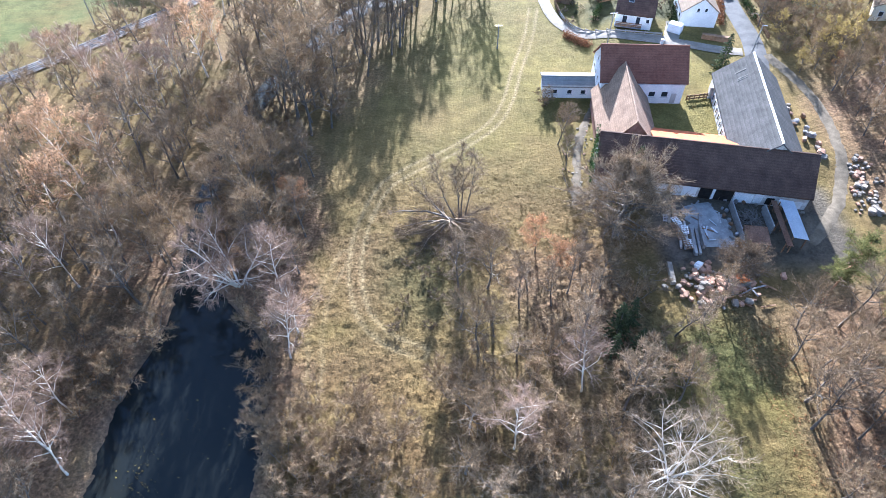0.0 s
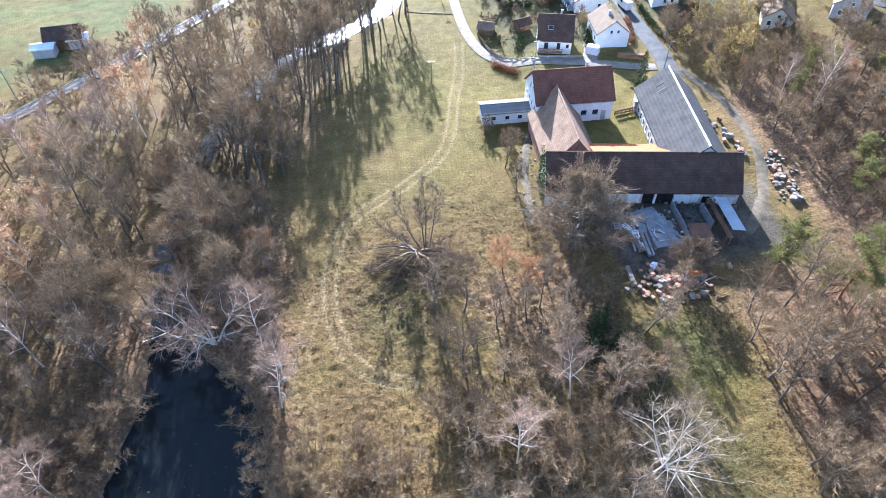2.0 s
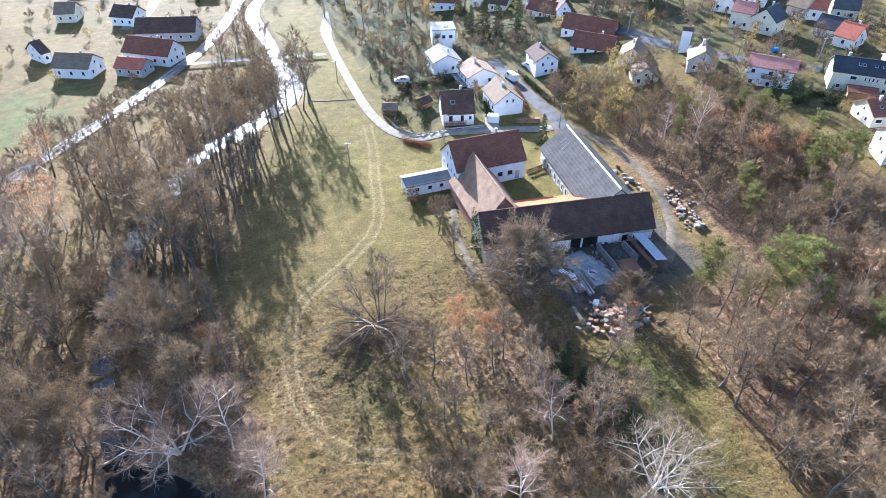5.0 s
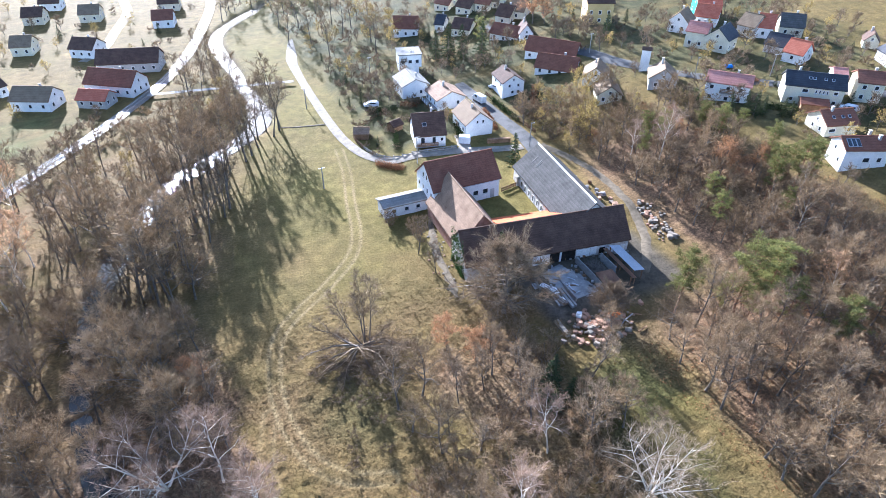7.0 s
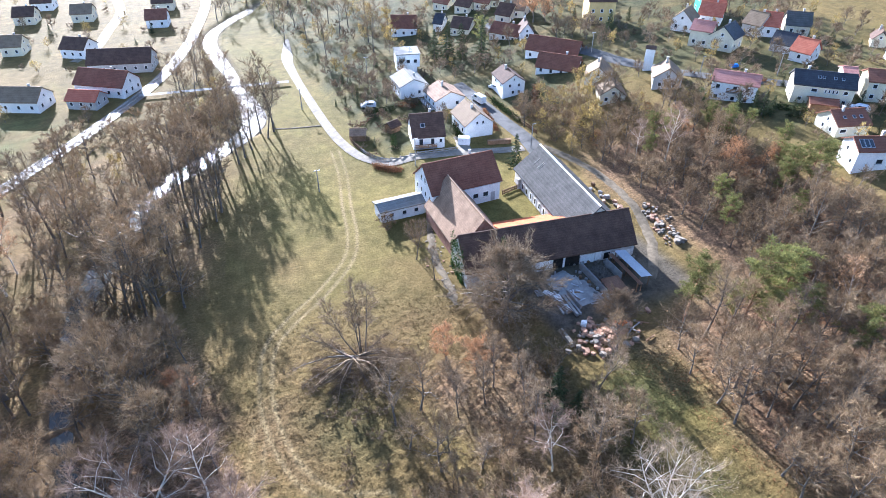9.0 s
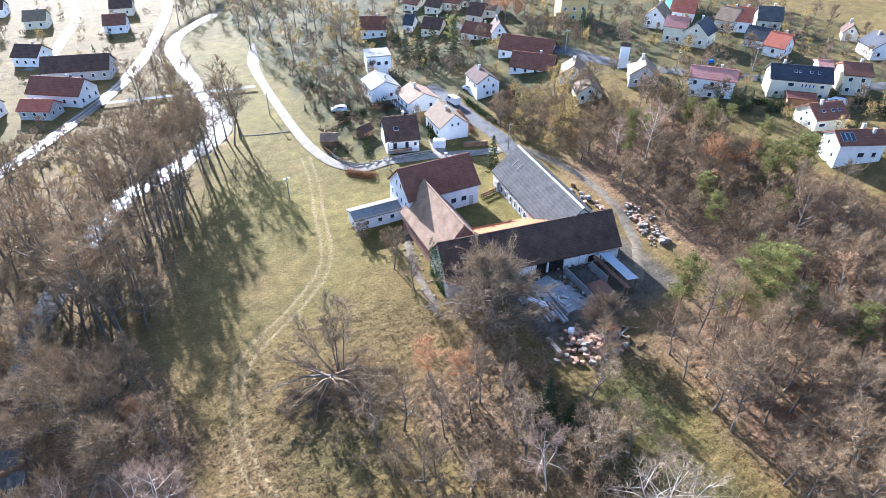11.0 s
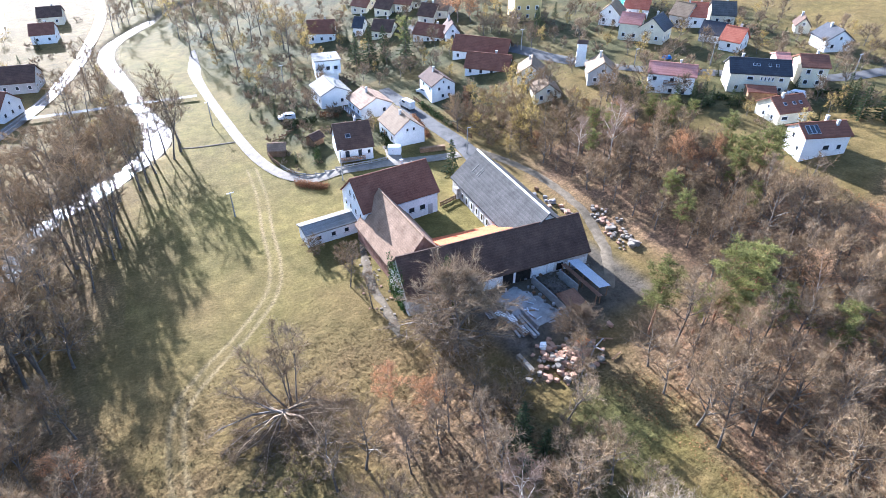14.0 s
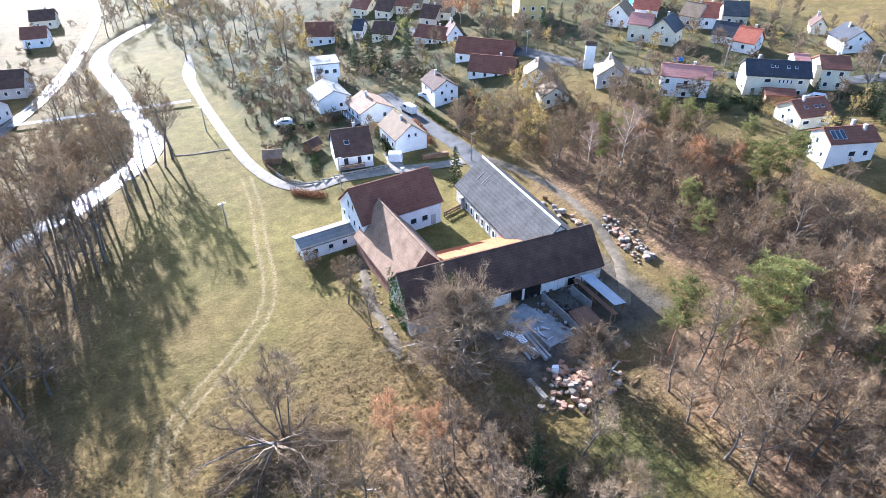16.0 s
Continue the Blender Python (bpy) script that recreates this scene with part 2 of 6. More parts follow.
# ---- lie of the land ----
WATER = [(-27, -60, 10), (-30, 5, 9), (-31, 24, 8.5), (-31, 34, 8.5), (-31.5, 42, 7), (-34.0, 50, 3.0), (-37, 57, 1.2), (-39, 75, 1.0), (-37, 95, 1.4), (-30.5, 114, 2.0), (-20, 135, 1.8), (-11, 142.5, 2.2), (-4, 148.5, 1.9), (4.4, 157, 2.3), (8, 166, 2.9), (8.6, 180, 2.0), (8.4, 190, 1.6), (8.6, 205, 1.6), (8, 218, 1.9), (8.6, 241, 2.0), (17, 260, 1.8), (40, 285, 2.2), (90, 320, 2.2), (200, 420, 2.2)]


def along(points, step=3.0):
    """A smooth line of (x, y, ...) through the points."""
    p = np.array(points, float)
    out = []
    for i in range(len(p) - 1):
        a, b, c, d = p[max(i - 1, 0)], p[i], p[i + 1], p[min(i + 2, len(p) - 1)]
        n = max(2, int(np.linalg.norm((c - b)[:2]) / step))
        for k in range(n):
            t = k / n
            out.append(0.5 * ((2 * b) + (c - a) * t + (2 * a - 5 * b + 4 * c - d) * t * t + (3 * b - a - 3 * c + d) * t**3))
    out.append(p[-1])
    return np.array(out)


WATER_LINE = along(WATER, 4)


def water_gap(x, y):
    """Metres from the water's edge; inside it is negative."""
    x, y = np.asarray(x, float), np.asarray(y, float)
    best = np.full(x.shape, 1e9)
    for cx, cy, w in WATER_LINE:
        best = np.minimum(best, np.hypot(x - cx, y - cy) - w)
    return best


def relief(x, y):
    x, y = np.asarray(x, float), np.asarray(y, float)
    z = 12 * smooth(62, 112, x) + 0.04 * np.clip(x - 115, 0, 500)
    z = z + 1.8 * smooth(29, 37, x) * (0.55 * smooth(48, 64, y) + 0.45 * smooth(74, 82, y)) * (1 - smooth(62, 90, x))
    return z - 1.3 * (1 - smooth(-1.0, 2.5, water_gap(x, y)))


WX, WY = np.arange(-130, 221, 1.5), np.arange(-80, 441, 1.5)
WATER_FAR = water_gap(*np.meshgrid(WX, WY))


def gap_at(x, y):
    """Metres from the water's edge, from a table."""
    u, v = (x + 130) / 1.5, (y + 80) / 1.5
    i, j = int(math.floor(u)), int(math.floor(v))
    if not (0 <= i < len(WX) - 1 and 0 <= j < len(WY) - 1):
        return 99.0
    u, v = u - i, v - j
    return float((WATER_FAR[j, i] * (1 - u) + WATER_FAR[j, i + 1] * u) * (1 - v) + (WATER_FAR[j + 1, i] * (1 - u) + WATER_FAR[j + 1, i + 1] * u) * v)


def ease(a, b, x):
    t = min(max((x - a) / (b - a), 0.0), 1.0)
    return t * t * (3 - 2 * t)


def height(x, y):
    """The lie of the land at one place, without its small lumps."""
    z = 12 * ease(62, 112, x) + 0.04 * min(max(x - 115, 0), 500)
    z += 1.8 * ease(29, 37, x) * (0.55 * ease(48, 64, y) + 0.45 * ease(74, 82, y)) * (1 - ease(62, 90, x))
    return z - 1.3 * (1 - ease(-1.0, 2.5, gap_at(x, y)))


def lumps(x, y, s):
    return noise.noise(Vector((x * s, y * s, 3.7)))


def wood_mask(x, y):
    """How far the ground is woodland floor rather than grass."""
    left = (1 - smooth(-22, -16, x + 0.20 * np.clip(y - 75, 0, 60) * -1)) * smooth(5, 9, ((x + 88) * 0.758 - (y - 107) * 0.652))
    right = smooth(38, 50, x) * (1 - smooth(94, 102, x) * smooth(40, 50, y)) * (1 - smooth(46, 58, y - 0.25 * np.clip(x - 55, 0, 60)))
    hill = smooth(62, 74, x) * (1 - smooth(92, 100, x)) * (1 - smooth(92, 112, y))
    copse = smooth(6, 11, x) * (1 - smooth(54, 62, y)) * (1 - smooth(24, 30, x))
    return np.clip(np.maximum.reduce([left * (0.35 + 0.6 * (1 - smooth(58, 80, y)) * smooth(-60, -45, x)) * (1 - smooth(150, 170, y)), right, hill, 0.55 * copse]), 0, 1)


TRACK = [(21, 135), (18.8, 123), (15.2, 110), (12.5, 99), (9, 91.5), (2.2, 84.8), (-5.0, 79.6), (-9.4, 75.3), (-11.8, 69), (-12.8, 63), (-12.9, 57.5), (-12.0, 52), (-10.2, 48), (-7.2, 45), (-3, 43)]
OLD_TRACK = [(-14.6, 60), (-16.8, 53), (-17.2, 46), (-16.5, 40), (-16.5, 30)]


def rut_mask(x, y):
    """Two wheel ruts to each track, broken up along the way."""
    out = np.zeros(x.shape)
    for points, much in ((TRACK, 1.0), (OLD_TRACK, 0.55)):
        best = np.full(x.shape, 1e9)
        for cx, cy in along(points, 0.6):
            best = np.minimum(best, np.hypot(x - cx, y - cy))
        out = np.maximum(out, much * (np.exp(-((best - 0.95) / 0.28) ** 2) + 0.1 * np.exp(-(best / 0.8) ** 2)))
    return out


def build_ground():
    def spread(lo, hi, step, far):
        core = list(np.arange(lo, hi + 0.01, step))
        up, down, s = [], [], step
        while (up[-1] if up else hi) < far:
            s *= 1.12
            up.append((up[-1] if up else hi) + s)
            down.append((down[-1] if down else lo) - s)
        return np.array(down[::-1] + core + up)

    def finer(line, lo, hi, step):
        return np.concatenate([line[line < lo - 0.05], np.arange(lo, hi, step), line[line >= hi - 0.01]])

    xs, ys = finer(spread(-45, 72, 0.7, 3000), -22, 31, 0.4), finer(finer(spread(16, 135, 0.75, 3000), 22, 90, 0.38), 135, 300, 1.7)
    gx, gy = np.meshgrid(xs, ys)
    near = (1 - smooth(60, 140, np.hypot(gx - 10, gy - 70)))
    rough = np.array([[0.5 * lumps(x, y, 0.5) + 0.8 * lumps(x, y, 1.2) + 1.2 * lumps(x, y, 2.0) for x in xs] for y in ys])
    wood = wood_mask(gx, gy)
    tussock = (1 - smooth(60, 85, gy)) * (1 - smooth(30, 40, np.abs(gx - 5)))
    rut = rut_mask(gx, gy)
    gz = relief(gx, gy) - 0.06 * rut + rough * near * (1 - 0.6 * np.clip(rut, 0, 1)) * (0.06 + 0.1 * tussock * (1 - 0.5 * wood) + 0.12 * wood)
    n = len(xs)
    verts = np.stack([gx, gy, gz], -1).reshape(-1, 3)
    faces = [(j * n + i, j * n + i + 1, (j + 1) * n + i + 1, (j + 1) * n + i) for j in range(len(ys) - 1) for i in range(n - 1)]
    ob = part_from("ground", verts, faces, GROUND)
    tagged(ob, "uneven meadow and woodland ground with autumn grass and leaf litter", "ground", kind="structure")
    soft = np.array([[lumps(x, y, 0.12) + 0.5 * lumps(x, y, 0.4) for x in xs] for y in ys])
    bank = 1 - smooth(-0.5, 2.5, water_gap(gx, gy))
    bare = np.maximum(bank * 0.7, smooth(31, 34, gx) * (1 - smooth(60, 64, gx)) * smooth(54, 59, gy) * (1 - smooth(72, 75, gy)) * 0.8)
    lush = np.clip(smooth(70, 110, gy) * (1 - smooth(40, 60, np.abs(gx - 10))) * smooth(-14, 6, gx - 0.12 * (gy - 100)) * 0.8 + smooth(30, 36, gx) * (1 - smooth(44, 50, gx)) * smooth(30, 36, gy) * (1 - smooth(44, 50, gy)) + smooth(36, 38, gx) * (1 - smooth(50, 51, gx)) * smooth(84, 86, gy) * (1 - smooth(97, 98, gy)) + soft * 0.5, 0, 1)
    straw = np.clip(tussock * (0.6 + soft), 0, 1)
    village = np.clip(smooth(28, 36, gx) * smooth(122, 130, gy) + smooth(100, 110, gx) * smooth(60, 75, gy), 0, 1) * (1 - smooth(165, 180, gx - 0.5 * np.clip(gy - 110, 0, 200))) * (1 - smooth(250, 280, gy))
    village = np.clip(village * (0.75 + soft), 0, 0.95)
    # Weeds by the split tree; the clearing's dark patch also paints tree shade.
    weeds_shade = 0.55 * np.clip(1.15 - np.hypot((gx + 2) / 7, (gy - 55) / 12) + soft * 0.9, 0, 1) + np.clip(1.35 - np.hypot((gx - 34.5) / 10.5, (gy - 37) / 15) + soft * 0.8, 0, 1)
    beyond = smooth(9, 14, (gy - 107) * 0.652 - (gx + 88) * 0.758) * (1 - smooth(175, 205, gy)) * (1 - smooth(-42, -28, gx))
    # Shade under the copse trees, put into the ground colour.
    weeds_shade = weeds_shade + 0.6 * smooth(5, 11, gx) * (1 - smooth(50, 58, gy)) * (1 - smooth(25, 31, gx)) * (0.8 + soft)
    for name, values in (("field", np.clip(beyond * (0.85 + soft), 0, 1)), ("rut", np.clip(rut * (0.8 + 0.6 * soft), 0, 0.8)), ("weeds_shade", np.clip(weeds_shade, 0, 0.9)), ("garden", village), ("wood", np.clip(wood + soft * 0.5 * (wood > 0.02), 0, 1)), ("bare", bare), ("lush", lush), ("straw", straw)):
        a = ob.data.attributes.new(name, "FLOAT", "POINT")
        a.data.foreach_set("value", values.ravel().astype(np.float32))
    ob.data.shade_smooth()
    return ob


ground = build_ground()


def strip(name, points, mat, lift, label, category, ragged=0.0, flat=None, kind="structure"):
    """A band along (x, y, half width), laid on the ground."""
    line = along(points, 1.5)
    d = np.gradient(line[:, :2], axis=0)
    d /= np.linalg.norm(d, axis=1)[:, None] + 1e-9
    verts, faces, k = [], [], 5
    for i, ((x, y, w), (dx, dy)) in enumerate(zip(line, d)):
        for j in range(k):
            s = 2 * j / (k - 1) - 1
            r = w * (1 + ragged * (lumps(i * 1.7, j * 9.1, 0.6) if abs(s) == 1 else 0))
            px, py = x - dy * s * r, y + dx * s * r
            verts.append((px, py, (height(px, py) if flat is None else flat) + lift - (0.12 if flat is None and abs(s) == 1 else 0)))
    for i in range(len(line) - 1):
        for j in range(k - 1):
            a = i * k + j
            faces.append((a, a + k, a + k + 1, a + 1))
    ob = part_from(name, verts, faces, mat)
    ob.data.shade_smooth()
    return tagged(ob, label, category, kind=kind)


strip("water_pond", [(x, y, w + 1.2) for x, y, w in WATER[:7]], POND, 0, "dark still pond water between wooded banks", "pond", flat=-0.55)
strip("water_river", [(x, y, w + 0.4) for x, y, w in WATER[6:]], RIVER, 0, "rippled river water glinting in the low sun", "river", flat=-0.5)
strip("road_gravel", [(33, 226, 0.8), (29.2, 211, 1.9), (27.4, 202, 1.6), (25.9, 186, 1.3), (24.6, 166, 1.3), (23.9, 151, 1.3), (24, 139, 1.35), (26, 129, 1.4), (30.8, 123.2, 1.4), (38, 120.2, 1.5), (47.4, 117.8, 1.5), (56, 114.6, 1.5), (61.6, 113.2, 1.4)], GRAVEL, 0.24, "pale gravel lane curving past the farm", "road")
strip("road_street", [(67.2, 158, 1.5), (66.6, 150, 1.9), (65.5, 132, 2.0), (65, 118, 2.1), (63, 108, 2.2), (61, 103, 2.0)], ASPHALT, 0.16, "grey asphalt village street with worn surface", "road")
strip("road_farm_track", [(66, 112, 1.3), (69, 100, 1.0), (69, 90, 0.95), (67.4, 80, 0.95), (63.6, 71, 1.0), (59, 65, 1.0), (55, 61, 0.8)], MUD, 0.12, "rutted earth farm track along the outbuildings", "track", 0.3)


# ---- houses ----
HOUSE_AT = []


def house(name, x, y, rot, length, width, eave, ridge, walls, roof, label, windows=(), chimneys=(), over=0.35, base=None, group="", doors=(), hip=0.0):
    """A gabled house: ridge along its own x. windows: (side, along, sill, width, height)."""
    z = height(x, y) if base is None else base
    h = thing(name, pose(x, y, z, 0, 0, rot), label, "house", group)
    HOUSE_AT.append((x, y))
    w = width / 2
    bm = bmesh.new()
    prism(bm, [(-w, -2.0), (w, -2.0), (w, eave), (0, ridge), (-w, eave)], -length / 2, length / 2)
    part("wall", bm, walls, h)
    slope = (ridge - eave) / w
    for s in (-1, 1):
        bm = bmesh.new()
        lo = (s * (w + over), eave - over * slope)
        prism(bm, [(0, ridge + 0.02), lo, (lo[0], lo[1] + 0.24), (0, ridge + 0.28)], -length / 2 - over, length / 2 + over)
        part("roof", bm, roof, h)
    bm = bmesh.new()
    prism(bm, [(-0.16, ridge + 0.2), (0.16, ridge + 0.2), (0.1, ridge + 0.38), (-0.1, ridge + 0.38)], -length / 2 - over, length / 2 + over)
    part("ridge_cap", bm, roof, h)
    if windows == "auto":
        windows = []
        for side, run in (("front", length), ("left", width), ("right", width)):
            n = max(1, int(run / 2.8))
            windows += [(side, (k + 0.5 - n / 2) * run / n, s, 0.95, 1.15) for s in (1.0, 3.5) if s + 1.4 < eave for k in range(n)]
            if side != "front" and ridge - eave > 2:
                windows.append((side, 0, eave + 0.1, 0.8, 0.9))
    for side, at, sill, ww, hh in windows:
        turn = {"front": pose(at, -w, sill), "back": pose(at, w, sill, 0, 0, 180), "left": pose(-length / 2, at, sill, 0, 0, -90), "right": pose(length / 2, at, sill, 0, 0, 90)}[side]
        window(h, turn, ww, hh)
    for side, at, ww, hh in doors:
        turn = {"front": pose(at, -w, 0), "back": pose(at, w, 0, 0, 0, 180), "left": pose(-length / 2, at, 0, 0, 0, -90), "right": pose(length / 2, at, 0, 0, 0, 90)}[side]
        bm = bmesh.new()
        box(bm, -ww / 2, ww / 2, -0.05, 0.05, 0, hh, 0.02)
        part("door", bm, BROWN_WOOD, h, "brown wooden door", turn)
    for cx, cy, top in chimneys:
        bm = bmesh.new()
        box(bm, cx - 0.24, cx + 0.24, cy - 0.24, cy + 0.24, ridge - abs(cy) * slope - 0.6, top)
        box(bm, cx - 0.3, cx + 0.3, cy - 0.3, cy + 0.3, top, top + 0.1)
        part("chimney", bm, GREY_WALL, h, "plastered chimney")
    return h


PANE_MESH = {}


def window(parent, m, ww, hh, name="window"):
    """A frame standing proud of the wall with a dark pane and a crossbar."""
    key = (round(ww, 2), round(hh, 2))
    if key not in PANE_MESH:
        bm = bmesh.new()
        f = 0.1
        rings = []
        for y in (-0.06, 0.03):
            for d in (0, f):
                rings.append([bm.verts.new((x, y, z)) for x, z in ((-ww / 2 + d, d), (ww / 2 - d, d), (ww / 2 - d, hh - d), (-ww / 2 + d, hh - d))])
        fo, fi, bo, bi = rings
        for p, q in ((fo, fi), (fi, bi), (bi, bo), (bo, fo)):
            for k in range(4):
                bm.faces.new((p[k], p[(k + 1) % 4], q[(k + 1) % 4], q[k]))
        bmesh.ops.recalc_face_normals(bm, faces=bm.faces)
        fr = bpy.data.meshes.new("window")
        bm.to_mesh(fr)
        fr.materials.append(WHITE)
        bm = bmesh.new()
        box(bm, -ww / 2 + f, ww / 2 - f, -0.02, 0.01, f, hh - f)
        pn = bpy.data.meshes.new("pane")
        bm.to_mesh(pn)
        pn.materials.append(GLASS)
        bm = bmesh.new()
        box(bm, -ww / 2 - 0.06, ww / 2 + 0.06, -0.14, 0.02, -0.06, -0.004)
        sl = bpy.data.meshes.new("sill")
        bm.to_mesh(sl)
        sl.materials.append(ZINC)
        PANE_MESH[key] = (fr, pn, sl)
    fr, pn, sl = PANE_MESH[key]
    c = new("sill", sl)
    a, b = new(name, fr), new("pane", pn)
    a.parent, b.parent, c.parent = parent, a, a
    a.matrix_basis = m
    return a


def skylight(h, at, side, run, width, eave, ridge, ww=0.7, hh=1.0):
    """A roof window: at along the ridge, run from 0 at the ridge to 1 at the eave."""
    w = width / 2
    slope = math.degrees(math.atan2(ridge - eave, w))
    m = pose(at, side * w * run, ridge + (eave - ridge) * run + 0.3, -side * slope, 0, 0)
    bm = bmesh.new()
    box(bm, -ww / 2, ww / 2, -hh / 2, hh / 2, -0.1, 0.06, 0.02)
    f = part("skylight", bm, ZINC, h, "roof window with a metal frame", m)
    bm = bmesh.new()
    box(bm, -ww / 2 + 0.08, ww / 2 - 0.08, -hh / 2 + 0.08, hh / 2 - 0.08, 0.05, 0.075)
    part("pane", bm, GLASS, f)


def balcony(h, x0, x1, face, z, deep=1.3, mat=None):
    """A balcony on the front wall: slab, posts and a boarded rail."""
    bm = bmesh.new()
    box(bm, x0, x1, face - deep, face, z - 0.18, z)
    slab = part("balcony", bm, CONCRETE, h, "concrete balcony with a rail")
    n = max(2, int((x1 - x0) / 1.0))
    for k in range(n + 1):
        bm = bmesh.new()
        u = x0 + 0.06 + (x1 - x0 - 0.12) * k / n
        box(bm, u - 0.05, u + 0.05, face - deep + 0.02, face - deep + 0.1, z, z + 1.0)
        part("post", bm, mat or BROWN_WOOD, slab)
    for zz in (0.3, 0.62, 0.94):
        bm = bmesh.new()
        box(bm, x0, x1, face - deep - 0.03, face - deep + 0.015, z + zz - 0.12, z + zz + 0.08)
        part("rail", bm, mat or BROWN_WOOD, slab)


# the farmhouse with its white gable towards the meadow
house("farmhouse", 36.7, 100.6, -2.5, 15.2, 9.6, 6.4, 10.6, WHITE, RED_TILE, "white rendered farmhouse with a steep red-brown tiled roof", base=0,
      windows=[("left", a, s, 0.8, 1.2) for a, s in ((-3.2, 1.0), (-1.1, 1.0), (1.1, 1.0), (3.2, 1.0), (-3.2, 4.0), (-1.1, 4.0), (1.1, 4.0), (3.2, 4.0), (-0.9, 7.0), (0.9, 7.0))] + [("front", a, 3.2, 1.3, 1.2) for a in (2.0, 4.3)],
      chimneys=[(3.0, 0.6, 11.6)])
farmhouse = bpy.data.objects["farmhouse"]
bm = bmesh.new()
box(bm, 5.55, 6.5, -4.87, -4.78, 1.9, 4.0, 0.02)
part("door", bm, GREY_WALL, farmhouse, "plain grey house door")
bm = bmesh.new()
box(bm, -7.6, 7.6, -5.28, -5.14, 6.02, 6.14, 0.03)
part("gutter", bm, ZINC, farmhouse, "zinc gutter along the eave")
# the wing that links the farmhouse and the barn
house("farm_wing", 32.1, 88.8, 85, 17, 9.6, 3.3, 9.0, BRICK_WALL, BROWN_TILE, "farm wing with a weathered brown tiled roof", base=0)
# the long barn towards the yard
house("barn", 41.6, 75.6, -10.5, 32.6, 9.0, 3.7, 8.2, OLD_WALL, DARK_TILE, "long barn with dark aged tiles and flaking white plaster", base=0)
house("cowshed", 54.2, 86.6, 80.5, 26, 11.0, 4.4, 9.0, OLD_WALL, GREY_SLATE, "long outbuilding with a grey fibre cement roof", base=0.6)
house("annex", 24.2, 102.2, -2, 9.6, 4.2, 2.6, 3.2, WHITE, PALE_ROOF, "low white lean-to annex with a pale grey roof", base=0, windows=[("front", a, 0.9, 1.0, 1.0) for a in (-2.6, 0.2, 2.8)])
h = house("house", 42.2, 127.5, -15.8, 7.6, 8.8, 3.2, 7.0, WHITE, DARK_TILE, "white house with a steep dark brown roof and balcony", windows=[("left", -2, 0.9, 0.9, 1.2), ("left", 1.6, 0.9, 0.9, 1.2), ("left", -0.9, 3.9, 0.8, 1.0), ("left", 0.9, 3.9, 0.8, 1.0), ("front", -1.9, 1.0, 1.1, 1.7), ("front", 0.9, 1.0, 1.0, 1.7), ("front", 2.9, 1.4, 0.8, 1.0)], base=1.8, chimneys=[(1.1, 0.9, 7.9)], group="village houses")
skylight(h, -1.2, -1, 0.55, 8.8, 3.2, 7.0, 1.1, 1.0)
balcony(h, -3.6, 1.8, -4.4, 0.75, 1.3)
h = house("house", 55.6, 128.4, 83.7, 9.4, 7.4, 3.4, 6.2, WHITE, TAN_TILE, "white house with a faded tan tiled roof", windows=[("left", -1.0, 3.3, 0.7, 0.9), ("left", 0.6, 3.3, 0.7, 0.9), ("back", -2.8, 1.0, 1.1, 1.2), ("back", 0.2, 1.0, 1.1, 1.2), ("back", 2.8, 1.0, 1.1, 1.2)], doors=[("back", 1.5, 1.0, 2.0)], base=1.8, chimneys=[(-0.6, 0.5, 7.0)], group="village houses")
h = house("house", 56.9, 146.6, 86, 8.6, 8.6, 2.9, 4.9, WHITE, BROWN_TILE, "white house with a low brown roof and a terrace", windows=[("left", -2.0, 1.0, 1.0, 1.2), ("back", -2.5, 1.0, 1.1, 1.2), ("back", 0.5, 1.0, 1.1, 1.2), ("back", 2.8, 1.0, 1.1, 1.2)], base=1.8, chimneys=[(0.6, 0.5, 6.2)], group="village houses")
bm = bmesh.new()
box(bm, -4.3, 4.3, 4.3, 6.1, 0.5, 0.7, 0.03)
part("terrace", bm, CONCRETE, h, "concrete terrace along the wall")
for k in range(6):
    bm = bmesh.new()
    box(bm, -4.2 + 1.65 * k, -4.05 + 1.65 * k, 5.95, 6.1, 0.7, 1.6)
    part("post", bm, WHITE, h, "white rail post")
h = house("house", 51.5, 158.6, 84, 9.0, 8.0, 3.5, 5.3, WHITE, PALE_ROOF, "white house with a pale grey roof", windows=[("left", -1.6, 1.0, 0.9, 1.1), ("back", -2.8, 1.0, 1.1, 1.2), ("back", 0.2, 1.0, 1.1, 1.2), ("back", 2.6, 1.0, 1.1, 1.2)], base=1.8, chimneys=[(-1.0, -1.2, 6.0)], group="village houses")
h = house("house", 76.0, 144.2, 80.5, 8.3, 6.5, 4.0, 6.0, WHITE, DARK_TILE, "white two-storey house with a dark gabled roof by the street", windows=[("left", -1.6, 0.6, 0.9, 1.0), ("left", 0.2, 0.6, 0.9, 1.0), ("left", -1.5, 2.5, 0.8, 1.0), ("left", 1.2, 2.5, 0.8, 1.0), ("left", 0, 4.3, 0.6, 0.8), ("back", -2.5, 2.4, 0.9, 1.0), ("back", 1.5, 2.4, 0.9, 1.0)], base=3.1, chimneys=[(1.3, 0.5, 7.1)], group="village houses")
house("house", 92.4, 143.1, -50, 11.9, 6.6, 2.5, 5.5, WHITE, RED_TILE, "long white farm building with a red-brown roof", windows="auto", base=5.8, chimneys=[(1.8, 0.5, 6.4)], group="village houses")
